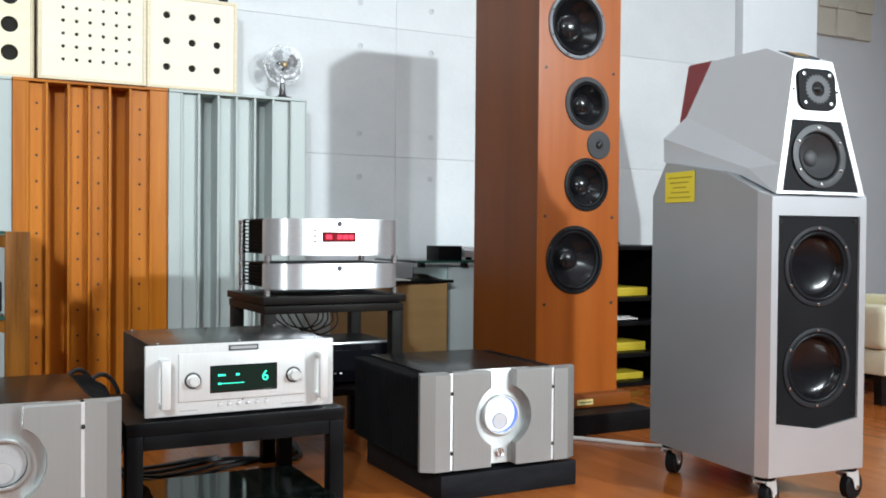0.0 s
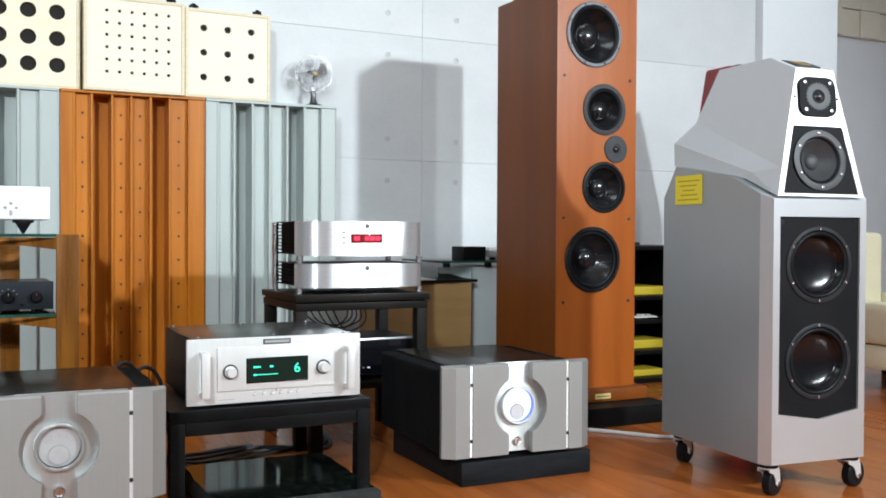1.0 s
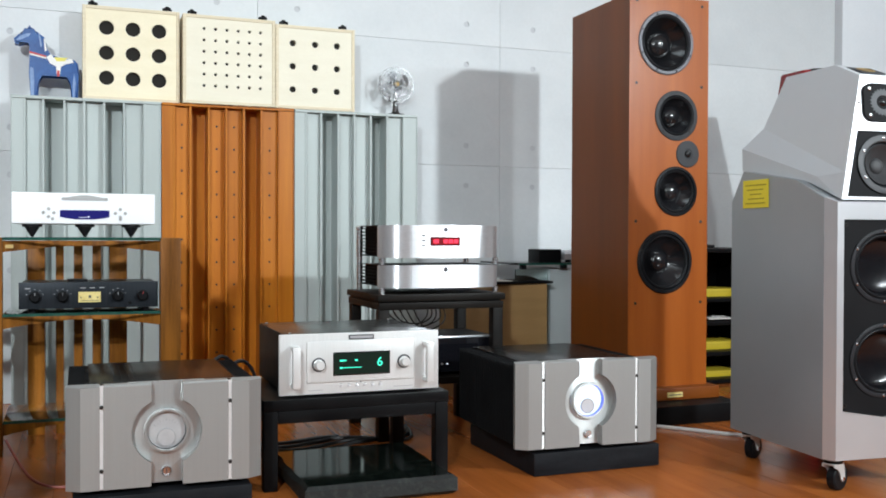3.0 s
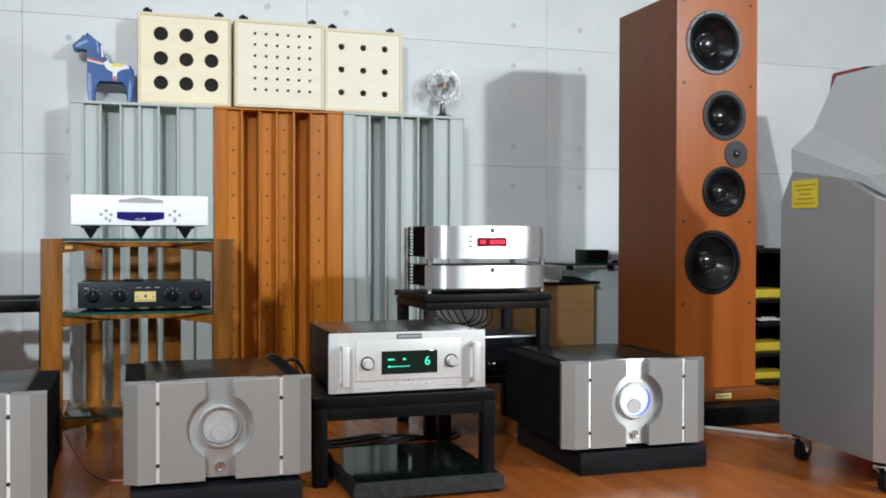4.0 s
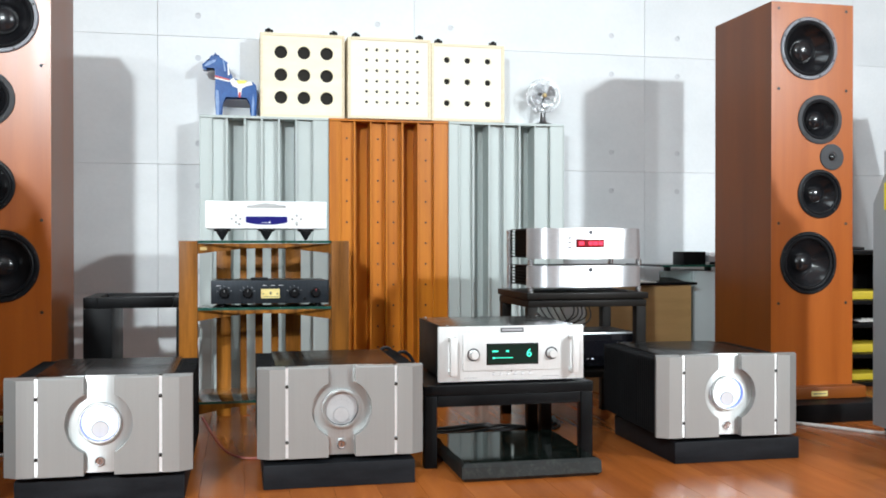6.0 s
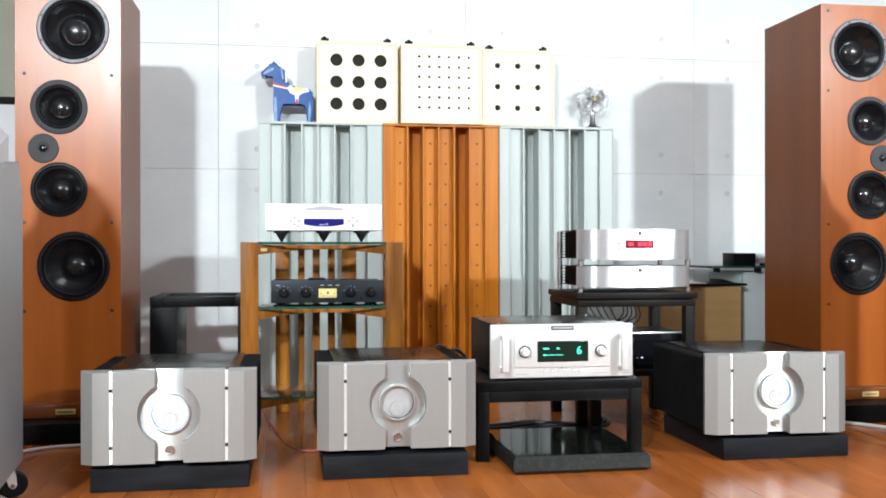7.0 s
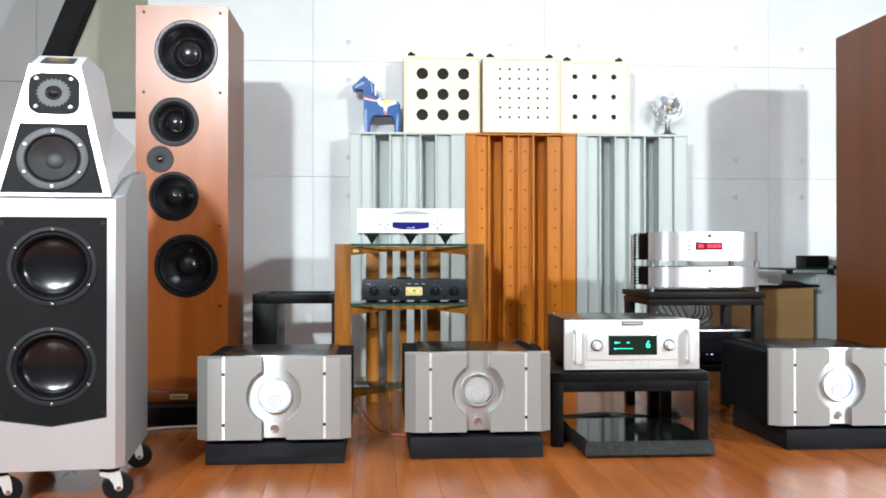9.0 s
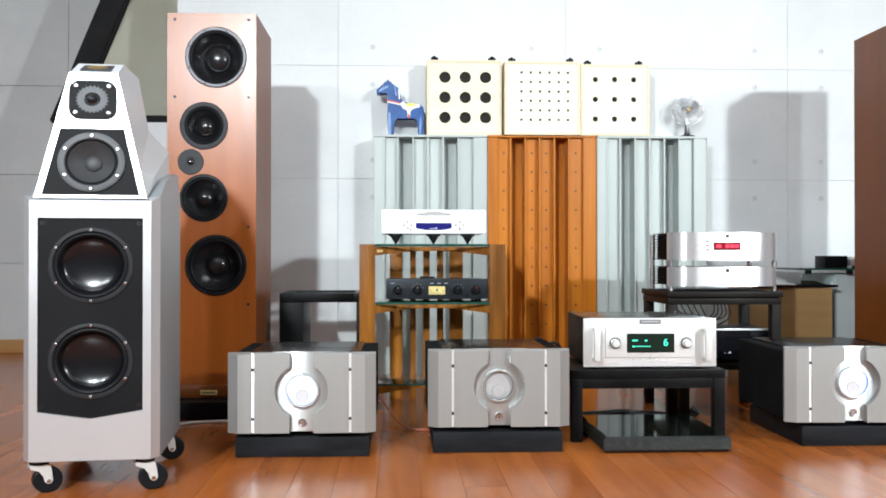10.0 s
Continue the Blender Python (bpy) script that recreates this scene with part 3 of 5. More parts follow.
def silver_speaker(m, label, note):
    """Two-part silver loudspeaker on casters. Local: x centred on the front, y back."""
    s = thing("silver_loudspeaker", m, label, "loudspeaker", "pair of silver loudspeakers on casters")
    hw = 0.174
    # bass cabinet: shell behind a front frame
    bm = bmesh.new()
    prism(bm, [(0.03, 0.095), (0.03, 0.848), (0.155, 0.905), (0.425, 0.948), (0.49, 0.85), (0.49, 0.095)], -hw, hw, "x")
    bmesh.ops.delete(bm, geom=[f for f in bm.faces if all(abs(v.co.y - 0.03) < 1e-5 for v in f.verts)], context="FACES_ONLY")
    # flank tone carries the shade in its colour
    part("bass_cabinet", bm, SILVER_SHADED, s, "metallic grey bass cabinet")
    bm = bmesh.new()
    q = hw - 0.020
    zs = (0.095, 0.235, 0.785, 0.835)
    for z0, z1 in ((zs[0], 0.21), (zs[2], zs[3])):
        quad(bm, (-q, 0, z0), (q, 0, z0), (q, 0, z1), (-q, 0, z1))
    for a, b in ((-q, -0.133), (0.133, q)):
        quad(bm, (a, 0, 0.21), (b, 0, 0.21), (b, 0, 0.785), (a, 0, 0.785))
    bm.faces.new([bm.verts.new(p) for p in ((-0.133, 0, 0.21), (0.133, 0, 0.21), (0.133, 0, 0.235), (0, 0, 0.213), (-0.133, 0, 0.235))])
    for a, b in (((-0.133, 0.235), (0, 0.213)), ((0, 0.213), (0.133, 0.235)), ((0.133, 0.235), (0.133, 0.785)), ((0.133, 0.785), (-0.133, 0.785)), ((-0.133, 0.785), (-0.133, 0.235))):
        quad(bm, (a[0], 0, a[1]), (b[0], 0, b[1]), (b[0], 0.008, b[1]), (a[0], 0.008, a[1]))
    for sx in (-1, 1):
        quad(bm, (sx * q, 0, 0.095), (sx * hw, 0.03, 0.095), (sx * hw, 0.03, 0.848), (sx * q, 0, 0.835))
    bm.faces.new([bm.verts.new(p) for p in ((-q, 0, 0.835), (q, 0, 0.835), (hw, 0.03, 0.848), (-hw, 0.03, 0.848))])
    bm.faces.new([bm.verts.new(p) for p in ((-q, 0, 0.095), (q, 0, 0.095), (hw, 0.03, 0.095), (-hw, 0.03, 0.095))])
    bmesh.ops.remove_doubles(bm, verts=bm.verts, dist=0.0002)
    # front tone is lightened for the light that falls on it
    ff = part("front_frame", bm, SILVER_LIT, s, "silver front frame in a lit, lighter tone")
    ff.data.polygons.foreach_set("use_smooth", [False] * len(ff.data.polygons))
    bm = bmesh.new()
    hole_plate(bm, -0.1328, 0.1328, 0.5135, 0.784, 0, 0.650, 0.098, 0.007, 0.06, 48, 0, 1, 1)
    hole_plate(bm, -0.1328, 0.1328, 0.24, 0.5135, 0, 0.377, 0.098, 0.007, 0.06, 48, 0, 1, 1)
    bm.faces.new([bm.verts.new(p) for p in ((-0.1328, 0.007, 0.24), (0.1328, 0.007, 0.24), (0.1328, 0.007, 0.236), (0, 0.007, 0.2145), (-0.1328, 0.007, 0.236))])
    bmesh.ops.remove_doubles(bm, verts=bm.verts, dist=0.0003)
    bb = part("bass_baffle", bm, (BAFFLE, HOLE), s, "black baffle with a pointed lower edge")
    bb.data.polygons.foreach_set("use_smooth", [False] * len(bb.data.polygons))
    for z in (0.650, 0.377):
        driver(s, "woofer", 0, 0.007, z, 0.108, CONE_MATT, CONE_DISH, 0.88, 0.72, 0.009, 0.005, 6, CHROME, True, -0.042, "", CONE_DISH)
    first = None
    for x, z in ((-0.122, 0.77), (0.122, 0.77), (-0.122, 0.25), (0.122, 0.25)):
        o = part("bolt", turned([(0.006, 0), (0.006, -0.002), (0.0035, -0.002), (0.003, 0.0005), (0, 0.0005)], n=10), SCREW_DARK, s) if first is None else again("bolt", first)
        first = first or o
        o.location = (x, 0.007, z)
    # head: faceted, front raked back
    half = dict(A=(0.142, 0.002, 0.842), B=(0.1253, 0.0094, 0.921), C=(0.090, 0.0242, 1.079), D=(0.062, 0.036, 1.205), E=(0.060, 0.141, 1.252), F=(0.066, 0.365, 1.252), G=(0.082, 0.460, 1.094), H=(0.140, 0.488, 1.028), I=(0.140, 0.486, 0.955), J=(0.148, 0.10, 0.913), K=(0.148, 0.13, 0.897))
    bm = bmesh.new()
    left = {k: bm.verts.new((-x, y, z)) for k, (x, y, z) in half.items()}
    right = {k: bm.verts.new(p) for k, p in half.items()}
    for side in (left, right):
        for names in ("AKJ", "AJB", "KIHJ", "BJHG", "BGFC", "CFED"):
            bm.faces.new([side[k] for k in names])
    for a, b in ("DE", "EF", "FG", "GH", "HI", "IK", "KA"):
        bm.faces.new((left[a], left[b], right[b], right[a]))
    part("head_cabinet", bm, SILVER_HEAD_LIT, s, "faceted metallic grey head", angle=3)

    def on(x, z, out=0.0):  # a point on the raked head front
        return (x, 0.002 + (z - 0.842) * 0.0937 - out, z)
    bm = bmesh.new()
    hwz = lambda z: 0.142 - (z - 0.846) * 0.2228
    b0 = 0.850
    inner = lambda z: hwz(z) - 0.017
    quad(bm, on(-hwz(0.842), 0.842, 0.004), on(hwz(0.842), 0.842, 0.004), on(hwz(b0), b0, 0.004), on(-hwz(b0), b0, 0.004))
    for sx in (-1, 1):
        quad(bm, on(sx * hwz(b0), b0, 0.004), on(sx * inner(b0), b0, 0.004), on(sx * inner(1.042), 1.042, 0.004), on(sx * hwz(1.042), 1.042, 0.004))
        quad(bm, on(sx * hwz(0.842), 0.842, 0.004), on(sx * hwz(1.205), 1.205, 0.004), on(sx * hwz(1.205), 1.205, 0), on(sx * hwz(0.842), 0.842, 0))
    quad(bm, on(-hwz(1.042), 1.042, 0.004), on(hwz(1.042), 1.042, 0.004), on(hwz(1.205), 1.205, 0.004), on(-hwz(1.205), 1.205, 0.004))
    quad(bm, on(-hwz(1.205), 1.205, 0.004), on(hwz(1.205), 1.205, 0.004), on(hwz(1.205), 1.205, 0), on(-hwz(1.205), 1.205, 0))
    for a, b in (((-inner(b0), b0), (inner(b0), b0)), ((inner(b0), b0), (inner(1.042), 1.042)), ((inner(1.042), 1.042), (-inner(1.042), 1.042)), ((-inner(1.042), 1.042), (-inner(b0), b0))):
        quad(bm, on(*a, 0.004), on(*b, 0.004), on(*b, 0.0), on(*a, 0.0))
    part("head_front", bm, SILVER_LIT, s, "silver head front in a lit, lighter tone")
    bm = bmesh.new()
    zc, rim, mouth, back = 0.945, [], [], []
    corners = [(inner(b0), b0), (inner(1.042), 1.042), (-inner(1.042), 1.042), (-inner(b0), b0)]
    angles = sorted([2 * math.pi * k / 48 for k in range(48)] + [math.atan2(z - zc, x) % (2 * math.pi) for x, z in corners])
    slope = (inner(1.042) - inner(b0)) / (1.042 - b0)
    for a in angles:
        c, n = math.cos(a), math.sin(a)
        flank = abs(c) - slope * n
        reach = min((1.042 - zc) / n if n > 1e-6 else 9, (b0 - zc) / n if n < -1e-6 else 9, inner(zc) / flank if flank > 1e-6 else 9)
        rim.append(bm.verts.new(on(c * reach, zc + n * reach, 0.001)))
        mouth.append(bm.verts.new(on(c * 0.072, zc + n * 0.072, 0.001)))
        back.append(bm.verts.new(on(c * 0.072, zc + n * 0.072, -0.05)))
    for k in range(len(angles)):
        m2 = (k + 1) % len(angles)
        bm.faces.new((rim[k], rim[m2], mouth[m2], mouth[k]))
        bm.faces.new((mouth[k], mouth[m2], back[m2], back[k]))
    bm.faces.new(back)
    part("head_baffle", bm, BAFFLE, s, "black tapered midrange baffle")
    md = driver(s, "midrange", 0, on(0, 0.945)[1] - 0.0045, 0.945, 0.086, MID_RING, CONE_GREY, 0.78, 0.26, 0.030, 0.003, 6, CHROME, False, 0.004, "", CONE_GREY)
    md.rotation_euler = (radians(-5.35), 0, 0)
    # tweeter: rounded square plate with a toothed ring
    bm = bmesh.new()
    pts = []
    for cx, cz, a0 in ((0.028, 0.026, 0), (-0.028, 0.026, 90), (-0.028, -0.026, 180), (0.028, -0.026, 270)):
        pts += [(cx + 0.024 * math.cos(radians(a0 + 15 * k)), cz + 0.024 * math.sin(radians(a0 + 15 * k))) for k in range(7)]
    prism(bm, pts, -0.008, 0.0)
    tw = part("tweeter", bm, BAFFLE, s, "tweeter plate with a toothed grey ring")
    tw.location, tw.rotation_euler, tw.scale = on(0, 1.125, 0.004), (radians(-5.35), 0, 0), (1.16, 1, 1.12)
    bm = bmesh.new()
    teeth = []
    for k in range(48):
        r = 0.037 if k % 2 else 0.0315
        a = 2 * math.pi * k / 48
        teeth.append((r * math.cos(a), r * math.sin(a)))
    inner_ring = [(0.018 * math.cos(2 * math.pi * k / 48), 0.018 * math.sin(2 * math.pi * k / 48)) for k in range(48)]
    vo = [bm.verts.new((x, -0.0095, z)) for x, z in teeth]
    vi = [bm.verts.new((x, -0.0095, z)) for x, z in inner_ring]
    for k in range(48):
        bm.faces.new((vo[k], vo[(k + 1) % 48], vi[(k + 1) % 48], vi[k]))
    part("toothed_ring", bm, MID_RING, tw)
    part("dome", turned([(0.018, -0.0095), (0.013, -0.006), (0.011, -0.008), (0.008, -0.012), (0.004, -0.0145), (0, -0.015)], n=28), CONE, tw)
    first = None
    for x in (-1, 1):
        for z in (-1, 1):
            o = part("screw", turned([(0.0054, 0), (0.0054, -0.002), (0.0034, -0.0032), (0, -0.0032)], n=12), CHROME, tw) if first is None else again("screw", first)
            first = first or o
            o.location = (x * 0.036, -0.008, z * 0.035)
    for sx in (-1, 1):
        o = part("bolt", turned([(0.004, 0.001), (0.004, -0.002), (0, -0.002)], n=10), SCREW_DARK, s)
        o.location = on(sx * 0.0715, 1.123, 0.004)
    cap = part("top_cap", boxed(-0.04, 0.04, -0.036, 0.036, -0.001, 0.005, bevel=0.002), RING_GREY, s)
    cap.location, cap.rotation_euler = (0, 0.088, 1.2262), (radians(21.5), 0, 0)
    part("top_badge", turned([(0.026, 0.005), (0.026, 0.0062), (0.020, 0.0068), (0.019, 0.0055), (0, 0.0055)], axis="z", n=28), BRASS, cap, "round brass badge")
    for x, y, a in ((-0.135, 0.035, 24), (0.135, 0.035, 14), (-0.135, 0.44, 30), (0.135, 0.44, 12)):
        caster(s, x, y, a)
    if note:
        n = part("sticky_note", boxed(-hw - 0.003, -hw - 0.0012, 0.288, 0.424, 0.827, 0.917, bevel=0.0004, segments=1), NOTE, s, "yellow paper note with lines of writing")
        for k, (a, b) in enumerate(((0.30, 0.41), (0.315, 0.40), (0.325, 0.385), (0.31, 0.395), (0.305, 0.41))):
            part("writing", boxed(-hw - 0.0036, -hw - 0.0028, a, b, 0.898 - k * 0.0145, 0.9015 - k * 0.0145), NOTE_INK, n)
    return s


silver_speaker(pose(2.113, 2.129, 0, 0, 0, -5) @ Matrix.Diagonal((1.05, 1.0, 0.985, 1)), "silver two-part loudspeaker on casters with a yellow note", True)
silver_speaker(pose(-1.022, 2.045, 0, 0, 0, 6) @ Matrix.Diagonal((1.06, 1.0, 0.98, 1)), "silver two-part loudspeaker on casters in front of the tower", None)

# red loudspeaker behind the silver one
red = thing("red_loudspeaker", pose(3.24, 3.6, 0), "glossy red slanted loudspeaker with a black front", "loudspeaker")
bm = prism(bmesh.new(), [(-0.02, 0.0), (-0.09, 0.55), (-0.165, 1.24), (-0.115, 1.505), (-0.065, 1.51), (-0.005, 0.9), (0.03, 0.0)], 0.0, 0.16)
bmesh.ops.bevel(bm, geom=list(bm.edges), offset=0.006, segments=2, affect="EDGES")
part("side_panel", bm, RED_LACQUER, red, "glossy red slanted side")
bm = prism(bmesh.new(), [(0.034, 0.0), (-0.001, 0.9), (-0.061, 1.515), (0.10, 1.53), (0.24, 1.0), (0.26, 0.0)], 0.0, 0.16)
part("body", bm, CLOTH_BLACK, red, "black cloth body")


# ---- power amplifiers on slate plinths ----
def amplifier(m, label, lit):
    a = thing("power_amplifier", m, label, "amplifier", "power amplifiers on the floor")
    H0, H1, CZ, R, SW = 0.015, 0.277, 0.152, 0.087, 0.039
    dz = math.sqrt(R * R - SW * SW)
    for s in (-1, 1):
        a0 = math.atan2(dz, SW)
        edge = [(SW, H1)] + [(R * math.cos(a0 - 2 * a0 * k / 24), CZ + R * math.sin(a0 - 2 * a0 * k / 24)) for k in range(25)] + [(SW, H0)]
        bm = bmesh.new()
        # front and rim of the wing, cut out round the meter
        inner0 = [bm.verts.new((s * x, 0, z)) for x, z in edge]
        inner1 = [bm.verts.new((s * x, 0.03, z)) for x, z in edge]
        outer0 = [bm.verts.new((s * 0.1535, 0, z)) for x, z in edge]
        outer1 = [bm.verts.new((s * 0.1535, 0.03, z)) for x, z in edge]
        for k in range(len(edge) - 1):
            for p, q in ((inner0, outer0), (inner0, inner1), (outer0, outer1)):
                bm.faces.new((p[k], p[k + 1], q[k + 1], q[k]))
        bm.faces.new((inner0[-1], outer0[-1], outer1[-1], inner1[-1]))
        # chamfered top edge that catches the ceiling light
        for v in (inner0[0], outer0[0]):
            v.co.z -= 0.005
        mid = [bm.verts.new((v.co.x, 0.004, H1)) for v in (inner0[0], outer0[0])]
        bm.faces.new((inner0[0], outer0[0], mid[1], mid[0]))
        bm.faces.new((mid[0], mid[1], outer1[0], inner1[0]))
        bm.faces.new((inner0[0], mid[0], inner1[0]))
        bm.faces.new((outer0[0], mid[1], outer1[0]))
        part("front_wing", bm, AMP_FACE, a, "brushed warm grey aluminium front wing")
        bm = prism(bmesh.new(), [(s * 0.1625, 0.0), (s * 0.207, 0.0), (s * 0.2415, 0.022), (s * 0.2415, 0.034), (s * 0.1625, 0.034)], H0, H1, "z")
        for v in bm.verts:
            if v.co.z > H1 - 0.001 and v.co.y < 0.03:
                v.co.z -= 0.005
        part("front_cheek", bm, AMP_FACE, a)
        st = part("bright_strip", boxed(s * 0.158 - 0.0045, s * 0.158 + 0.0045, 0.004, 0.03, H0 + 0.001, H1 - 0.001), AMP_STRIP, a, "bright polished strip")
        for z in (0.062, 0.222):
            o = part("screw", turned([(0.0052, 0.004), (0.0052, 0.001), (0.003, 0.0), (0, 0.0)], n=12), SCREW_DARK, st)
            o.location = (s * 0.158, 0, z)
    part("centre_plate", boxed(-0.095, 0.095, 0.027, 0.034, H0 + 0.002, H1 + 0.001, bevel=0.0008), AMP_PLATE, a, "polished aluminium centre plate")
    bez = part("meter", turned([(0.056, 0.0268), (0.056, 0.013), (0.0535, 0.011), (0.050, 0.011), (0.048, 0.013)], (0, 0, CZ), n=48), AMP_PLATE, a, "round power meter")
    part("meter_rim", turned([(0.048, 0.013), (0.0475, 0.0262)], (0, 0, CZ), n=48), BLUE_GLOW if lit else BLACK_METAL, bez)
    part("dial", turned([(0.0475, 0.0262), (0, 0.0262)], (0, 0, CZ), n=48), METER_DIAL if lit else METER_OFF, bez)
    hub = [(0.021 * math.cos(math.pi * k / 16), CZ - 0.019 + 0.021 * math.sin(math.pi * k / 16)) for k in range(32)]
    # lit meters get a paler hub: the backlight's brightness is put into its colour
    part("hub_cover", prism(bmesh.new(), hub, 0.0215, 0.026), ALU_WHITE if lit else METER_OFF, bez)
    part("hub_rim", turned([(0.0212, 0.0262), (0.0212, 0.0208), (0.0228, 0.0208), (0.0228, 0.0262)], (0, 0, CZ - 0.019), n=32), INK_GREY, bez)
    for k in range(9):
        t = math.radians(40 + 12.5 * k)
        bm = bmesh.new()
        x0, z0 = 0.034 * math.cos(t), CZ - 0.012 + 0.034 * math.sin(t)
        x1, z1 = (0.041 if k % 2 == 0 else 0.038) * math.cos(t), CZ - 0.012 + (0.041 if k % 2 == 0 else 0.038) * math.sin(t)
        nx, nz = -math.sin(t) * 0.0006, math.cos(t) * 0.0006
        prism(bm, [(x0 - nx, z0 - nz), (x1 - nx, z1 - nz), (x1 + nx, z1 + nz), (x0 + nx, z0 + nz)], 0.0256, 0.0261)
        part("scale_mark", bm, INK_GREY, bez)
    btn = part("power_button", turned([(0.013, 0.027), (0.013, 0.020), (0.011, 0.018), (0.009, 0.0195), (0, 0.0195)], (0, 0, 0.047), n=28), CHROME, a, "round chrome power button")
    part("button_mark", prism(bmesh.new(), [(-0.0012, 0.041), (0.0012, 0.041), (0.0012, 0.053), (-0.0012, 0.053)], 0.0190, 0.0194), INK, btn)
    part("chassis", boxed(-0.185, 0.185, 0.034, 0.53, 0.02, 0.262, bevel=0.002), BLACK_METAL, a, "black chassis")
    lid = part("lid", boxed(-0.186, 0.186, 0.036, 0.53, 0.2622, 0.2662, bevel=0.001), AMP_TOP, a, "dark brown-black top lid")
    for k in range(4):
        part("vent_slot", boxed(-0.125 + k * 0.019, -0.1235 + k * 0.019, 0.07, 0.49, 0.2663, 0.2666), MATT_BLACK, lid)
    for s in (-1, 1):
        for g in range(3):
            y0 = 0.045 + g * 0.164
            comb = [(s * 0.186, y0), (s * 0.186, y0 + 0.148)]
            for k in range(8, -1, -1):
                y = y0 + 0.003 + k * 0.0175
                comb += [(s * 0.194, y + 0.004), (s * 0.238, y + 0.004), (s * 0.238, y), (s * 0.194, y)]
            bm = prism(bmesh.new(), comb, 0.022, 0.262, "z")
            part("heat_sink", bm, MATT_BLACK, a, "black finned heat sink")
    for x in (-0.15, 0.15):
        for y in (0.08, 0.46):
            part("foot", turned([(0, 0), (0.024, 0), (0.026, 0.004), (0.024, 0.021), (0, 0.021)], (x, y, 0), "z", 20), RUBBER, a)
    return a


def plinth(m, label, w, d, h):
    p = thing("slate_plinth", m, label, "plinth", "dark plinths under the amplifiers")
    part("slab", boxed(-w / 2, w / 2, 0, d, 0, h, bevel=0.005), PLINTH, p)
    return p


for x, y, lab, lit in ((-0.4805, 2.507, "brushed grey power amplifier with a brightly lit round meter", True), (0.172, 2.552, "brushed grey power amplifier with an unlit round meter", False), (1.461, 2.606, "brushed grey power amplifier with a blue-rimmed lit meter", True)):
    plinth(pose(x, y, 0), "dark slate-grey slab plinth lying on the floor", 0.44, 0.5, 0.07)
amplifier(pose(-0.480, 2.472, 0.07), "brushed grey power amplifier with a brightly lit round meter", True)
amplifier(pose(0.1775, 2.557, 0.07), "brushed grey power amplifier with a dull unlit meter", False)
amplifier(pose(1.424, 2.588, 0.07, 0, 0, -2), "brushed grey power amplifier with a blue-rimmed lit meter", True)

# ---- preamplifier, its stand and the granite slab ----
st = thing("equipment_stand", pose(0.728, 2.709, 0), "low black metal equipment stand carrying the preamplifier", "stand")
part("top_board", boxed(-0.278, 0.278, 0.0, 0.46, 0.226, 0.258, bevel=0.003), STAND, st)
part("front_rail", boxed(-0.236, 0.236, 0.004, 0.036, 0.19, 0.2255, bevel=0.002), STAND, st)
part("back_rail", boxed(-0.236, 0.236, 0.42, 0.452, 0.19, 0.2255, bevel=0.002), STAND, st)
first = None
for x in (-0.257, 0.257):
    part("side_rail", boxed(x - 0.016, x + 0.016, 0.045, 0.415, 0.19, 0.2255, bevel=0.002), STAND, st)
    for y in (0.022, 0.436):
        if first is None:
            first = part("leg", boxed(-0.02, 0.02, -0.02, 0.02, 0.0, 0.2255, bevel=0.003), STAND, st)
            o = first
        else:
            o = again("leg", first)
        o.location = (x, y, 0)

gr = thing("granite_slab", pose(0.740, 2.525, 0), "polished dark green granite slab with rough-hewn edges", "stone slab")
bm = bmesh.new()
n = 40
rim = []
for side in range(4):
    for k in range(n // 4):
        t = k / (n // 4)
        p = [(-0.205 + 0.41 * t, 0.0), (0.205, 0.44 * t), (0.205 - 0.41 * t, 0.44), (-0.205, 0.44 - 0.44 * t)][side]
        j = 0.006 * (noise.noise(Vector((p[0] * 17, p[1] * 17, 3))) )
        rim.append((p[0] + j, p[1] + j, j))
top = [bm.verts.new((x, y, 0.055)) for x, y, j in rim]
mid = [bm.verts.new((x + 0.010 * (1 if x > 0 else -1) + j, y + (-0.010 if y < 0.2 else 0.010) + j, 0.045 + j * 0.3)) for x, y, j in rim]
low = [bm.verts.new((x + 0.012 * (1 if x > 0 else -1) - j, y + (-0.014 if y < 0.2 else 0.012) - j, 0.012)) for x, y, j in rim]
bot = [bm.verts.new((x, y, 0.0)) for x, y, j in rim]
for a, b in ((top, mid), (mid, low), (low, bot)):
    for k in range(len(rim)):
        f = bm.faces.new((a[k], a[(k + 1) % len(rim)], b[(k + 1) % len(rim)], b[k]))
        f.material_index = 1
bm.faces.new(top)
bm.faces.new(bot[::-1])
part("slab", bm, (GRANITE, GRANITE_EDGE), gr, angle=12)

pre = thing("preamplifier", pose(0.7385, 2.729, 0.258), "silver-faced preamplifier with green display and two handles", "preamplifier")
Z0, Z1 = 0.007, 0.182
part("faceplate", boxed(-0.2415, 0.2415, 0.0, 0.013, Z0, Z1, bevel=0.004, segments=3), ALU_WHITE, pre, "satin silver faceplate")
part("centre_panel", boxed(-0.162, 0.162, -0.0045, -0.0003, Z0 + 0.034, Z1 - 0.022, bevel=0.003), ALU_WHITE, pre)
part("case", boxed(-0.225, 0.225, 0.0135, 0.41, 0.012, 0.178, bevel=0.003), BLACK_METAL, pre, "black case")
lid = part("lid", boxed(-0.224, 0.224, 0.02, 0.408, 0.1783, 0.1815, bevel=0.001), PRE_TOP, pre, "glossy dark top lid")
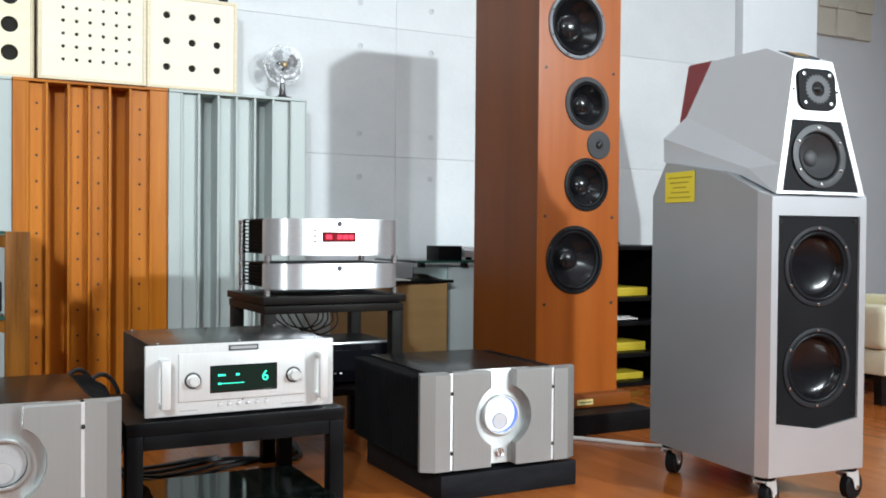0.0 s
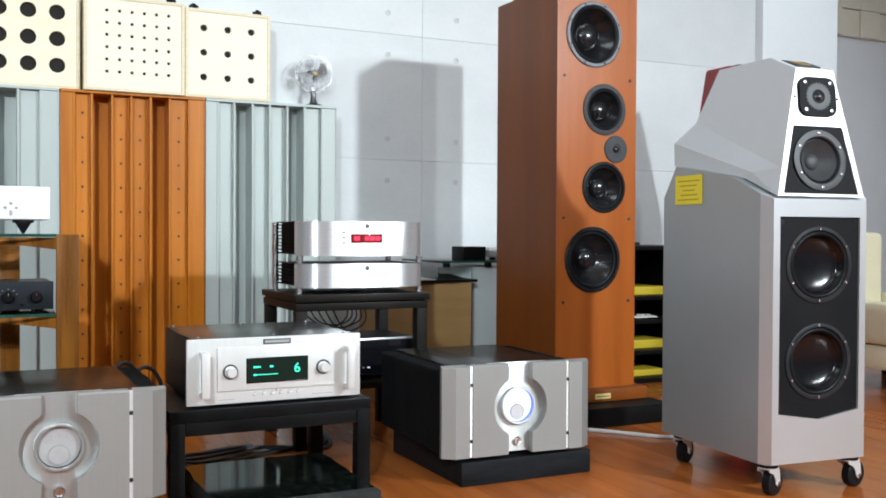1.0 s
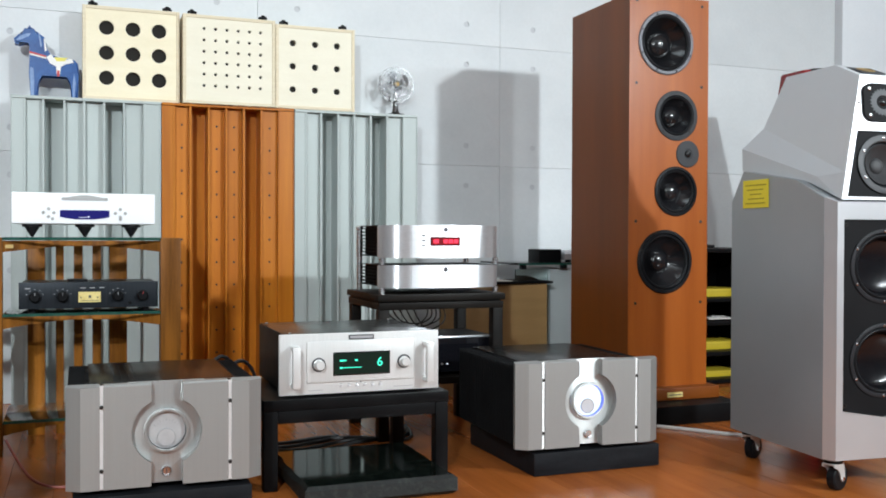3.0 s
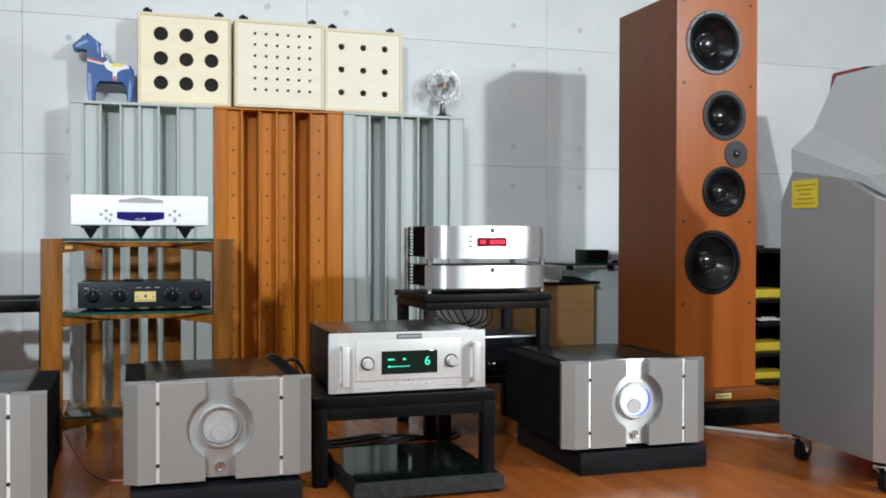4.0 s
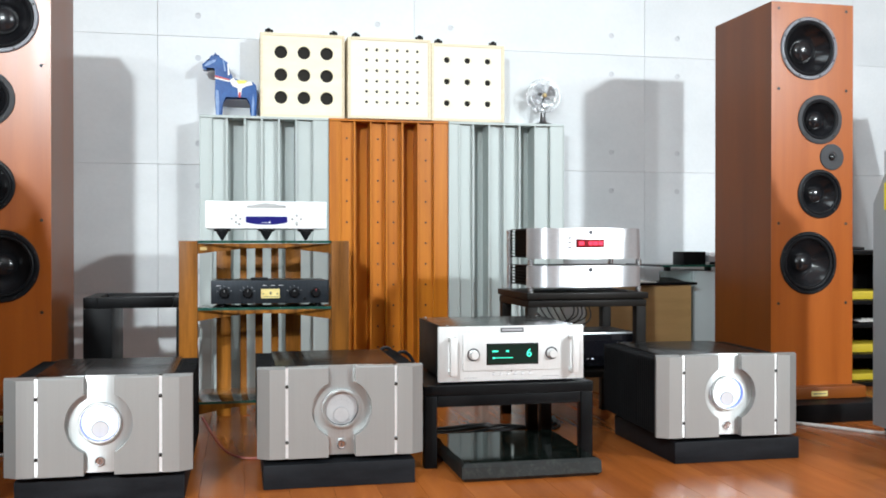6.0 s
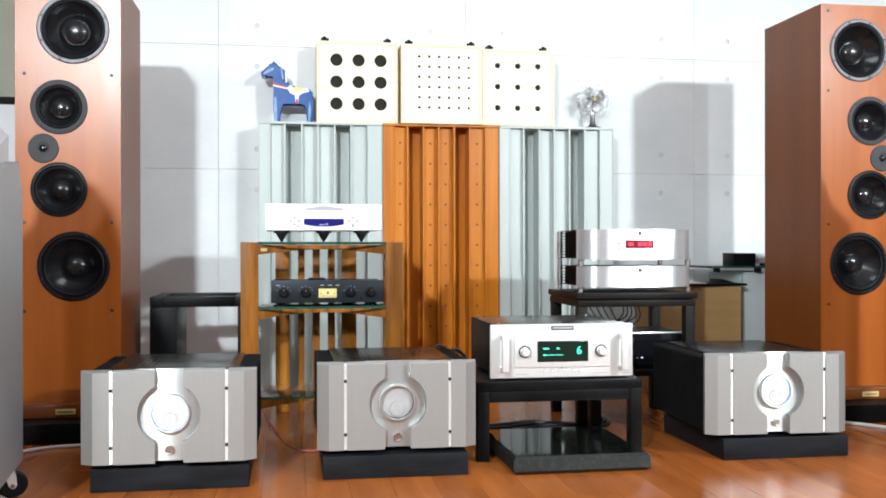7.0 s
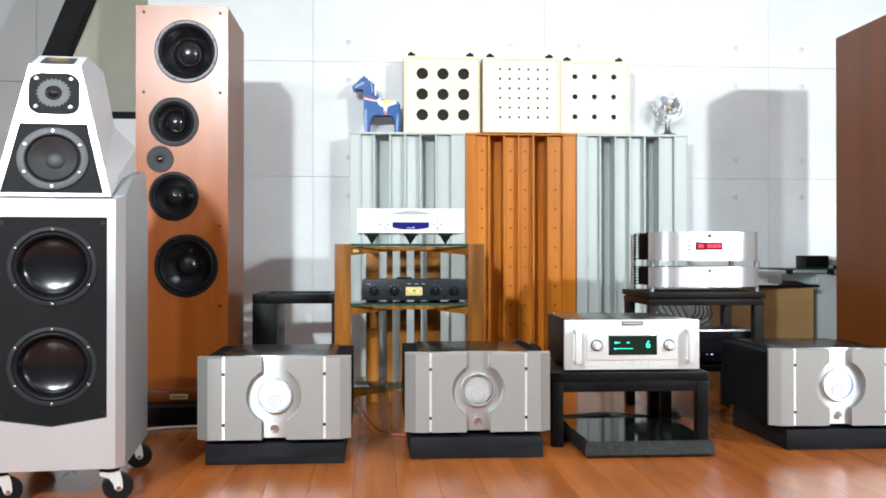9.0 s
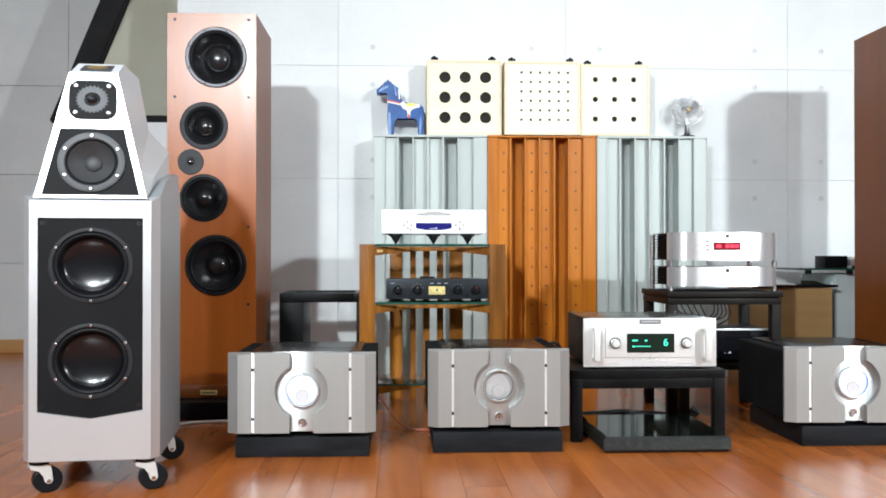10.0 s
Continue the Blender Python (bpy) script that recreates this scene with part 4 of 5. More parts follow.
for x in (-0.205, 0.0, 0.205):
    for y in (0.035, 0.39):
        part("screw", turned([(0.0045, 0.1815), (0.0045, 0.184), (0.003, 0.185), (0, 0.185)], (x, y, 0), "z", 10), CHROME, lid)
disp = part("display", boxed(-0.0855, 0.0865, -0.006, -0.0047, 0.059, 0.127, bevel=0.001), DARK_GLASS, pre, "green-black display window")
part("screen", boxed(-0.082, 0.083, -0.0064, -0.0061, 0.0625, 0.1235), GREEN_LCD, disp)
letters("6", 0.037, GREEN_TEXT, disp, Matrix.Translation((0.055, -0.0068, 0.0945)) @ FACE)
for x0, x1, z0, z1 in ((-0.066, -0.052, 0.1, 0.105), (-0.05, -0.047, 0.1, 0.105), (-0.021, -0.012, 0.1, 0.105), (-0.066, 0.0, 0.0805, 0.0825), (-0.066, -0.058, 0.079, 0.084)):
    part("display_bar", boxed(x0, x1, -0.0070, -0.0066, z0, z1), GREEN_TEXT, disp)
logo = part("name_plate", boxed(-0.038, 0.038, -0.003, -0.0003, 0.1625, 0.1765, bevel=0.001), INK, pre, "small dark name plate")
part("name_bar", boxed(-0.034, 0.034, -0.0036, -0.0031, 0.166, 0.173), INK_GREY, logo)
for x in (-0.128, 0.13):
    k = part("knob", turned([(0.0155, -0.0046), (0.0155, -0.008), (0.0135, -0.009), (0.0135, -0.026), (0.012, -0.028), (0, -0.028)], (x, 0, 0.093), n=36), ALU_WHITE, pre, "round silver knob")
    part("knob_shadow_ring", turned([(0.0205, -0.0047), (0.0205, -0.0062), (0.0157, -0.0062)], (x, 0, 0.093), n=36), INK, k)
for s in (-1, 1):
    x = s * 0.200
    bm = bmesh.new()
    box(bm, x - 0.011, x + 0.011, -0.046, -0.028, 0.032, 0.150, bevel=0.004)
    for z in (0.032, 0.138):
        box(bm, x - 0.010, x + 0.010, -0.03, -0.0002, z, z + 0.012, bevel=0.002)
    part("handle", bm, ALU_WHITE, pre, "silver rack handle")
for k in range(6):
    b = part("button", boxed(-0.066 + k * 0.024, -0.056 + k * 0.024, -0.0022, -0.0003, 0.025, 0.031, bevel=0.0008), ALU_SAT, pre)
    part("button_mark", boxed(-0.065 + k * 0.024, -0.057 + k * 0.024, -0.0014, -0.0003, 0.034, 0.0355), INK_GREY, b)
part("indicator", turned([(0.002, -0.0004), (0.002, -0.0014), (0, -0.0014)], (-0.002, 0, 0.038), n=8), INK, pre)
for x0, x1 in ((-0.158, -0.115), (0.1, 0.158)):
    part("fine_print", boxed(x0, x1, -0.0009, -0.0003, 0.0185, 0.0200), INK_GREY, pre)
for x in (-0.19, 0.19):
    for y in (0.05, 0.36):
        part("foot", turned([(0, 0), (0.016, 0), (0.016, 0.0125), (0, 0.0125)], (x, y, 0), "z", 16), RUBBER, pre)

# ---- black stand with the two stacked silver units ----
ms = thing("equipment_stand", pose(1.184, 3.22, 0), "black stained wooden equipment stand carrying two silver units", "stand")
part("top_board", boxed(-0.243, 0.243, 0.0, 0.42, 0.492, 0.516, bevel=0.003), DARKWOOD, ms)
part("under_board", boxed(-0.238, 0.238, 0.006, 0.414, 0.462, 0.488, bevel=0.003), DARKWOOD, ms)
part("spacer", boxed(-0.232, 0.232, 0.02, 0.40, 0.4882, 0.4918), BLACK_METAL, ms)
part("lower_shelf", boxed(-0.232, 0.232, 0.02, 0.41, 0.19, 0.215, bevel=0.003), DARKWOOD, ms)
first = None
for x in (-0.218, 0.218):
    for y in (0.03, 0.385):
        if first is None:
            o = first = part("leg", boxed(-0.02, 0.02, -0.02, 0.02, 0.0, 0.4618, bevel=0.003), DARKWOOD, ms)
        else:
            o = again("leg", first)
        o.location = (x, y, 0)

dev = thing("black_component", pose(1.200, 3.285, 0.215), "black component with silver edge trim on the lower shelf", "hi-fi component")
part("case", boxed(-0.212, 0.212, 0.01, 0.28, 0.012, 0.14, bevel=0.002), BLACK_METAL, dev)
part("face", boxed(-0.205, 0.205, 0.0, 0.0098, 0.012, 0.136, bevel=0.002), DARK_GLASS, dev)
for x in (-0.216, 0.216):
    part("side_trim", boxed(x - 0.008, x + 0.008, -0.004, 0.012, 0.008, 0.143, bevel=0.002), ALU_SAT, dev, "silver side trim")
part("top_trim", boxed(-0.207, 0.207, -0.004, 0.008, 0.1365, 0.143, bevel=0.001), ALU_SAT, dev)
for x in (-0.05, 0.0, 0.02, 0.1):
    part("lamp_dot", boxed(x, x + 0.008, -0.0012, -0.0002, 0.04, 0.044), WHITE_TEXT if x == 0.02 else INK_GREY, dev)
for x in (-0.17, 0.17):
    for y in (0.04, 0.24):
        part("foot", turned([(0, 0), (0.014, 0), (0.014, 0.0118), (0, 0.0118)], (x, y, 0), "z", 14), RUBBER, dev)


def silver_unit(m, h, foot, label, display):
    """Slim unit with a curved silver front, black finned sides and bright corner posts."""
    u = thing("silver_component", m, label, "hi-fi component", "stacked silver units")
    hw = 0.238
    plan = [(-0.128, 0.0), (0.128, 0.0)] + [(0.128 + 0.105 * math.sin(t), 0.075 - 0.075 * math.cos(t)) for t in (math.pi / 2 * k / 10 for k in range(1, 11))]
    plan += [(0.212, 0.082)] + [(-0.212, 0.082)] + [(-0.128 - 0.105 * math.sin(t), 0.075 - 0.075 * math.cos(t)) for t in (math.pi / 2 * k / 10 for k in range(10, 0, -1))]
    bm = prism(bmesh.new(), plan, foot, foot + h, "z")
    bmesh.ops.bevel(bm, geom=[e for e in bm.edges if abs(e.verts[0].co.z - e.verts[1].co.z) < 1e-6], offset=0.0025, segments=2, affect="EDGES")
    part("front", bm, ALU_SAT, u, "curved satin aluminium front", angle=20)
    for x in (-0.128, 0.128):
        part("front_seam", boxed(x - 0.0006, x + 0.0006, -0.0006, 0.001, foot + 0.002, foot + h - 0.002), INK_GREY, u)
    part("case", boxed(-0.2, 0.2, 0.083, 0.34, foot + 0.002, foot + h - 0.004, bevel=0.002), BLACK_METAL, u, "black case")
    part("lid", boxed(-0.22, 0.22, 0.083, 0.35, foot + h - 0.0035, foot + h, bevel=0.001), BLACK_METAL, u)
    nf = int(h / 0.0125)
    for s in (-1, 1):
        comb = [(s * 0.2005, foot + 0.003), (s * 0.2005, foot + h - 0.005)]
        for k in range(nf - 1, -1, -1):
            z = foot + 0.004 + k * 0.0125
            comb += [(s * 0.205, z + 0.004), (s * 0.222, z + 0.004), (s * 0.222, z), (s * 0.205, z)]
        bm = prism(bmesh.new(), comb, 0.084, 0.325)
        part("finned_side", bm, MATT_BLACK, u)
        for y in (0.055, 0.345):
            x = s * 0.222
            prof = [(0, 0), (0.011, 0), (0.011, foot - 0.003), (0.008, foot - 0.002)] if y < 0.1 else [(0, 0), (0.011, 0), (0.011, foot)]
            if y > 0.1:
                for k in range(8):
                    z = foot + h * k / 8
                    prof += [(0.013, z + 0.002), (0.013, z + h / 8 - 0.004), (0.010, z + h / 8 - 0.002)]
                prof += [(0, foot + h)]
            else:
                prof += [(0.008, foot), (0, foot)]
            part("corner_post", turned(prof, (x, y, 0), "z", 18), CHROME, u, "bright turned corner post")
    part("emblem", turned([(0.009, 0.0006), (0.009, -0.0010), (0.0045, -0.0010), (0.0045, -0.0004), (0, -0.0004)], (0.002, 0, foot + h - 0.016), n=20), INK, u)
    if display:
        d = part("display", boxed(-0.057, 0.057, -0.002, -0.0002, foot + 0.044, foot + 0.076, bevel=0.002), DARK_GLASS, u, "red lit display")
        part("screen", boxed(-0.054, 0.054, -0.0024, -0.0021, foot + 0.047, foot + 0.073), RED_LCD, d)
        for x0, x1 in ((-0.046, -0.026), (-0.007, 0.009), (0.012, 0.030), (0.033, 0.049)):
            part("display_bar", boxed(x0, x1, -0.0029, -0.0025, foot + 0.053, foot + 0.067), RED_TEXT, d)
        for x in (-0.083, 0.081):
            for k in range(3):
                part("button", boxed(x - (0.006 if x < 0 else 0.003), x + (0.006 if x < 0 else 0.003), -0.0014, -0.0002, foot + 0.042 + k * 0.018, foot + 0.047 + k * 0.018), STEEL_DARK, u)
        for x in (-0.035, 0.042):
            part("button", boxed(x, x + 0.004, -0.0012, -0.0002, foot + 0.027, foot + 0.0295), INK_GREY, u)
    return u


silver_unit(pose(1.205, 3.26, 0.516), 0.082, 0.02, "slim satin silver power supply on bright feet", False)
silver_unit(pose(1.205, 3.26, 0.618), 0.118, 0.026, "satin silver curved component with a red display", True)

# ---- wooden rack with glass shelves ----
rk = thing("wooden_rack", pose(-0.018, 3.436, 0), "honey brown wooden rack with green-edged glass shelves", "rack")
for s in (-1, 1):
    part("front_post", boxed(min(s * 0.247, s * 0.314), max(s * 0.247, s * 0.314), 0.0, 0.03, 0.0, 0.713, bevel=0.002), ACACIA, rk)
    part("side_post", boxed(min(s * 0.287, s * 0.314), max(s * 0.287, s * 0.314), 0.0305, 0.10, 0.0, 0.712, bevel=0.002), ACACIA, rk)
    part("back_post", boxed(min(s * 0.27, s * 0.30), max(s * 0.27, s * 0.30), 0.33, 0.38, 0.0, 0.713, bevel=0.002), ACACIA, rk)
    for z in (0.66, 0.41, 0.065):
        part("side_rail", boxed(min(s * 0.288, s * 0.312), max(s * 0.288, s * 0.312), 0.101, 0.329, z, z + 0.035, bevel=0.002), ACACIA, rk)
for zt in (0.703, 0.453, 0.105):
    bm = bmesh.new()
    rows = []
    for k in range(17):
        x, bow = -0.2465 + 0.493 * k / 16, math.sin(math.pi * k / 16)
        y, zb = 0.006 + 0.075 * bow, zt - 0.038 + 0.020 * bow
        rows.append([bm.verts.new(p) for p in ((x, y, zt), (x, y, zb), (x, y + 0.02, zb), (x, y + 0.02, zt))])
    for p, q in zip(rows, rows[1:]):
        for c in range(4):
            bm.faces.new((p[c], p[(c + 1) % 4], q[(c + 1) % 4], q[c]))
    bm.faces.new(rows[0])
    bm.faces.new(rows[-1])
    part("arched_rail", bm, ACACIA, rk)
    g = part("glass_shelf", boxed(-0.246, 0.246, -0.004, 0.322, zt + 0.0015, zt + 0.0115, bevel=0.001), GLASS, rk, "clear glass shelf with a green edge")
    g.visible_shadow = False
    part("glass_edge", boxed(-0.246, 0.246, -0.0062, -0.0042, zt + 0.0018, zt + 0.0112), GLASS_EDGE, g)
for a, b in ((-0.227, -0.169), (-0.133, -0.106), (-0.072, -0.042), (-0.008, 0.022), (0.05, 0.113)):
    part("slat", boxed(a + 0.04, b + 0.04, 0.335, 0.355, 0.0, 0.70, bevel=0.002), ACACIA, rk)
part("label", boxed(-0.238, -0.214, 0.0060, 0.0105, 0.678, 0.690), BRASS, rk, "small pale maker's label")

cdp = thing("disc_player", pose(-0.0135, 3.436, 0.7147), "white disc player with blue display on black cones", "disc player")
part("case", boxed(-0.2245, 0.2245, 0.0, 0.34, 0.044, 0.147, bevel=0.006, segments=3), WHITE_UNIT, cdp)
tray = [(-0.072, 0.124)] + [(-0.072 + 0.144 * k / 20, 0.131 + 0.009 * max(0, math.sin(math.pi * (k - 2) / 16)) if 2 <= k <= 18 else 0.131) for k in range(21)] + [(0.072, 0.124)]
t = part("disc_tray", prism(bmesh.new(), tray, -0.0035, -0.0002), AMP_FACE, cdp, "pale grey disc tray")
part("tray_seam", boxed(-0.0735, 0.0735, -0.0022, -0.0001, 0.1225, 0.1238), INK_GREY, t)
part("tray_seam", boxed(-0.068, 0.068, -0.0040, -0.0036, 0.1315, 0.1325), INK_GREY, t)
scr = [(-0.077, 0.09), (0.077, 0.09), (0.077, 0.068), (0.06, 0.064), (0.03, 0.060), (-0.03, 0.060), (-0.06, 0.064), (-0.077, 0.068)]
d = part("display", prism(bmesh.new(), scr, -0.003, -0.0002), BLUE_LCD, cdp, "deep blue display")
part("display_bar", boxed(-0.018, 0.005, -0.0036, -0.0032, 0.0655, 0.0672), WHITE_TEXT, d)
part("display_bar", boxed(0.008, 0.014, -0.0036, -0.0032, 0.0655, 0.0705), WHITE_TEXT, d)
for cx in (-0.112, 0.112):
    for dx, dz in ((-0.016, 0), (0.016, 0), (0, 0.013), (0, -0.013), (0.012 if cx < 0 else 0.0, -0.02)):
        part("button", turned([(0.0055, -0.0002), (0.0055, -0.0018), (0.0045, -0.0022), (0, -0.0022)], (cx + dx, 0, 0.081 + dz), n=16), AMP_FACE, cdp)
for x, y in ((-0.163, 0.035), (0.0, 0.035), (0.148, 0.035)):
    part("cone_foot", turned([(0, 0.0), (0.004, 0.001), (0.022, 0.031), (0.022, 0.034), (0.031, 0.034), (0.031, 0.0438), (0, 0.0438)], (x, y, 0), "z", 28), RUBBER, cdp, "black cone foot")

ia = thing("integrated_amplifier", pose(0.002, 3.456, 0.4647), "anthracite integrated amplifier with four knobs and yellow meter", "amplifier")
part("case", boxed(-0.216, 0.216, 0.013, 0.30, 0.014, 0.096, bevel=0.002), ANTHRACITE, ia)
part("face", boxed(-0.2195, 0.2195, 0.0, 0.0128, 0.012, 0.1, bevel=0.002), ANTHRACITE, ia)
for x in (-0.17, -0.085, 0.089, 0.169):
    k = part("knob", turned([(0.019, -0.0002), (0.019, -0.004), (0.0165, -0.005), (0.0155, -0.019), (0.0135, -0.021), (0, -0.021)], (x, 0, 0.052), n=32), BLACK_METAL, ia, "round black knob")
    part("pointer", boxed(x - 0.0008, x + 0.0008, -0.0216, -0.0211, 0.057, 0.066), INK_GREY if x < 0.16 else RED_PAINT, k)
    if x < 0.16:
        for j in range(5):
            t = math.radians(20 + 35 * j)
            part("scale_mark", boxed(x + 0.027 * math.cos(t) - 0.0022, x + 0.027 * math.cos(t) + 0.0022, -0.0008, -0.0002, 0.052 + 0.024 * math.sin(t), 0.0535 + 0.024 * math.sin(t)), INK_GREY, ia)
mt = part("meter", boxed(-0.036, 0.034, -0.0016, -0.0002, 0.032, 0.067), YELLOW_LCD, ia, "small yellow meter panel")
for x0, x1, z0, z1 in ((-0.03, -0.026, 0.046, 0.05), (-0.004, 0.004, 0.046, 0.056), (0.022, 0.027, 0.046, 0.05), (-0.03, 0.03, 0.037, 0.0385)):
    part("meter_mark", boxed(x0, x1, -0.0022, -0.0017, z0, z1), INK, mt)
for x in (-0.2, -0.03, 0.0, 0.03):
    part("print_bar", boxed(x, x + 0.016, -0.0008, -0.0002, 0.079, 0.0815), INK_GREY, ia)
part("power_button", turned([(0.006, -0.0002), (0.006, -0.004), (0, -0.004)], (0.128, 0, 0.028), n=16), BLACK_METAL, ia)
for x in (-0.18, 0.18):
    for y in (0.04, 0.26):
        part("foot", turned([(0, 0), (0.014, 0), (0.014, 0.0138), (0, 0.0138)], (x, y, 0), "z", 14), RUBBER, ia)
remote = thing("remote_control", pose(-0.038, 3.536, 0.5607, 0, 0, 12), "thin black remote control lying on the amplifier", "remote control")
part("shell", boxed(-0.03, 0.03, -0.02, 0.02, 0, 0.012, bevel=0.003), BLACK_METAL, remote)


# ---- acoustic diffusers on the wall ----
PF = 4.312


def diffuser(x0, w, mat, label, screws):
    d = thing("wall_diffuser", pose(x0, PF, 0), label, "acoustic diffuser", "row of slatted acoustic diffusers")
    top = 1.296
    e = [0.0, 0.088, 0.208, 0.345, 0.476, 0.61, 0.745, 0.884, 1.0]
    depth = [0.004, 0.022, 0.11, 0.035, 0.035, 0.11, 0.022, 0.004]
    for k in range(8):
        a, b = e[k] * w, e[k + 1] * w
        part("well_board", boxed(a + 0.0045, b - 0.0045, depth[k], depth[k] + 0.012, 0.0, top - 0.013), mat, d)
    for k in range(1, 8):
        part("fin", boxed(e[k] * w - 0.0045, e[k] * w + 0.0045, 0.0, 0.15, 0.0, top - 0.0125, bevel=0.001, segments=1), mat, d)
    for x in (0.002, w - 0.002):
        part("side_board", boxed(x - 0.0022, x + 0.0022, 0.0, 0.17, 0.0, top - 0.0125), mat, d)
    part("top_board", boxed(0.0, w, -0.002, 0.185, top - 0.012, top, bevel=0.0015, segments=1), mat, d)
    part("back_board", boxed(0.005, w - 0.005, 0.155, 0.185, 0.0, top - 0.0125), mat, d)
    if screws:
        first = None
        for k in (1, 3, 4, 6):
            for j in range(12):
                xx, zz = (e[k] + e[k + 1]) / 2 * w, 1.205 - 0.1 * j
                if first is None:
                    o = first = part("screw", turned([(0.0052, 0.0005), (0.0052, -0.0008), (0.002, 0.0), (0, 0.0)], n=10), SCREW_DARK, d)
                else:
                    o = again("screw", first)
                o.location = (xx, depth[k], zz)
    return d


diffuser(-0.292, 0.590, SAGE, "sage green painted diffuser behind the rack", False)
diffuser(0.302, 0.574, ORANGE, "orange-brown wooden diffuser with rows of screw heads", True)
diffuser(0.880, 0.587, SAGE, "sage green painted diffuser under the desk fan", False)

# ---- perforated boxes standing on the diffusers ----
def absorber(x0, x1, z1, y0, mat, nx, px, nz, pz, r, cx, cz, label):
    b = thing("perforated_box", pose(x0, y0, 1.296), label, "acoustic box", "perforated boxes on the diffusers")
    w, h, d = x1 - x0, z1 - 1.296, 0.16
    f = 0.014
    bm = bmesh.new()
    for side in ((0, f, 0, h), (w - f, w, 0, h)):
        box(bm, side[0], side[1], 0, d, side[2], side[3], bevel=0.0015, segments=1)
    for z in ((0, f), (h - f, h)):
        box(bm, f, w - f, 0, d, z[0], z[1], bevel=0.0015, segments=1)
    part("frame", bm, BIRCH_EDGE, b, "pale wooden frame")
    bm = bmesh.new()
    xs = [f] + [cx - px * (nx - 1) / 2 + px * (k + 0.5) for k in range(nx - 1)] + [w - f]
    zs = [f] + [cz - pz * (nz - 1) / 2 + pz * (k + 0.5) for k in range(nz - 1)] + [h - f]
    for i in range(nx):
        for j in range(nz):
            hole_plate(bm, xs[i], xs[i + 1], zs[j], zs[j + 1], cx - px * (nx - 1) / 2 + px * i, cz - pz * (nz - 1) / 2 + pz * j, r, 0.004, 0.014, 24 if r > 0.01 else 14, 0, 0, 1)
    bmesh.ops.remove_doubles(bm, verts=bm.verts, dist=0.0003)
    part("perforated_board", bm, (mat, HOLE), b, "pale board with round holes")
    part("back_board", boxed(f, w - f, d - 0.012, d - 0.001, f, h - f), mat, b)
    for x in (0.04, w - 0.05):
        star = [(x + (0.021 if k % 2 == 0 else 0.012) * math.cos(math.pi * k / 5 + x), 0.03 + (0.021 if k % 2 == 0 else 0.012) * math.sin(math.pi * k / 5 + x)) for k in range(10)]
        bm = prism(bmesh.new(), star, h + 0.006, h + 0.018, "z")
        lathe(bm, [(0.008, h), (0.008, h + 0.0065), (0.010, h + 0.0175), (0.007, h + 0.025), (0, h + 0.027)], (x, 0.03, 0), "z", 12)
        part("star_knob", bm, RUBBER, b, "black star-shaped knob")
    return b


absorber(-0.018, 0.378, 1.692, 4.330, BIRCH, 3, 0.107, 3, 0.106, 0.0305, 0.203, 0.2, "pale birch box with nine large round holes")
absorber(0.388, 0.788, 1.682, 4.295, BIRCH_PALE, 6, 0.049, 6, 0.0495, 0.0068, 0.212, 0.204, "pale birch box with a grid of small holes")
absorber(0.792, 1.158, 1.672, 4.307, BIRCH_PALE, 3, 0.102, 3, 0.104, 0.0145, 0.180, 0.192, "pale birch box with nine medium round holes")

# ---- toy horse and desk fan ----
bm = bmesh.new()
body = [(-0.094, 0.0), (-0.064, 0.0), (-0.060, 0.07), (-0.054, 0.104), (0.060, 0.104), (0.068, 0.07), (0.072, 0.0), (0.100, 0.0), (0.104, 0.10), (0.100, 0.155), (0.085, 0.172), (0.03, 0.176), (-0.02, 0.181), (-0.026, 0.215), (-0.036, 0.262), (-0.066, 0.285), (-0.085, 0.290), (-0.098, 0.312), (-0.110, 0.290), (-0.135, 0.275), (-0.160, 0.252), (-0.157, 0.230), (-0.138, 0.226), (-0.100, 0.245), (-0.090, 0.232), (-0.097, 0.19), (-0.100, 0.10)]
prism(bm, body, -0.036, 0.036)
bmesh.ops.bevel(bm, geom=[e for e in bm.edges if abs(e.verts[0].co.y - e.verts[1].co.y) < 1e-6], offset=0.009, segments=3, affect="EDGES")
prism(bm, [(-0.03, 0.176), (-0.01, 0.190), (0.0, 0.176), (0.05, 0.170), (0.075, 0.175), (0.082, 0.158), (0.05, 0.150), (0.03, 0.138), (0.026, 0.105), (0.012, 0.105), (0.010, 0.138), (-0.015, 0.150)], -0.039, -0.030, mat=1)
prism(bm, [(0.002, 0.1775), (0.056, 0.1775), (0.046, 0.163), (0.012, 0.160)], -0.0402, -0.0392, mat=3)
prism(bm, [(-0.099, 0.198), (-0.03, 0.182), (-0.03, 0.175), (-0.099, 0.190)], -0.038, -0.030, mat=2)
prism(bm, [(-0.099, 0.1895), (-0.03, 0.1745), (-0.03, 0.168), (-0.099, 0.183)], -0.038, -0.030, mat=1)
prism(bm, [(0.014, 0.12), (0.024, 0.12), (0.024, 0.095), (0.014, 0.095)], -0.0402, -0.030, mat=2)
prism(bm, [(-0.092, 0.004), (-0.080, 0.004), (-0.078, 0.07), (-0.082, 0.125), (-0.094, 0.13), (-0.096, 0.08)], -0.0368, -0.030, mat=4)
prism(bm, [(0.076, 0.004), (0.086, 0.004), (0.090, 0.07), (0.084, 0.115), (0.079, 0.07)], -0.0368, -0.030, mat=4)
prism(bm, [(-0.152, 0.240), (-0.130, 0.246), (-0.100, 0.262), (-0.092, 0.276), (-0.108, 0.274), (-0.134, 0.262)], -0.0368, -0.030, mat=4)
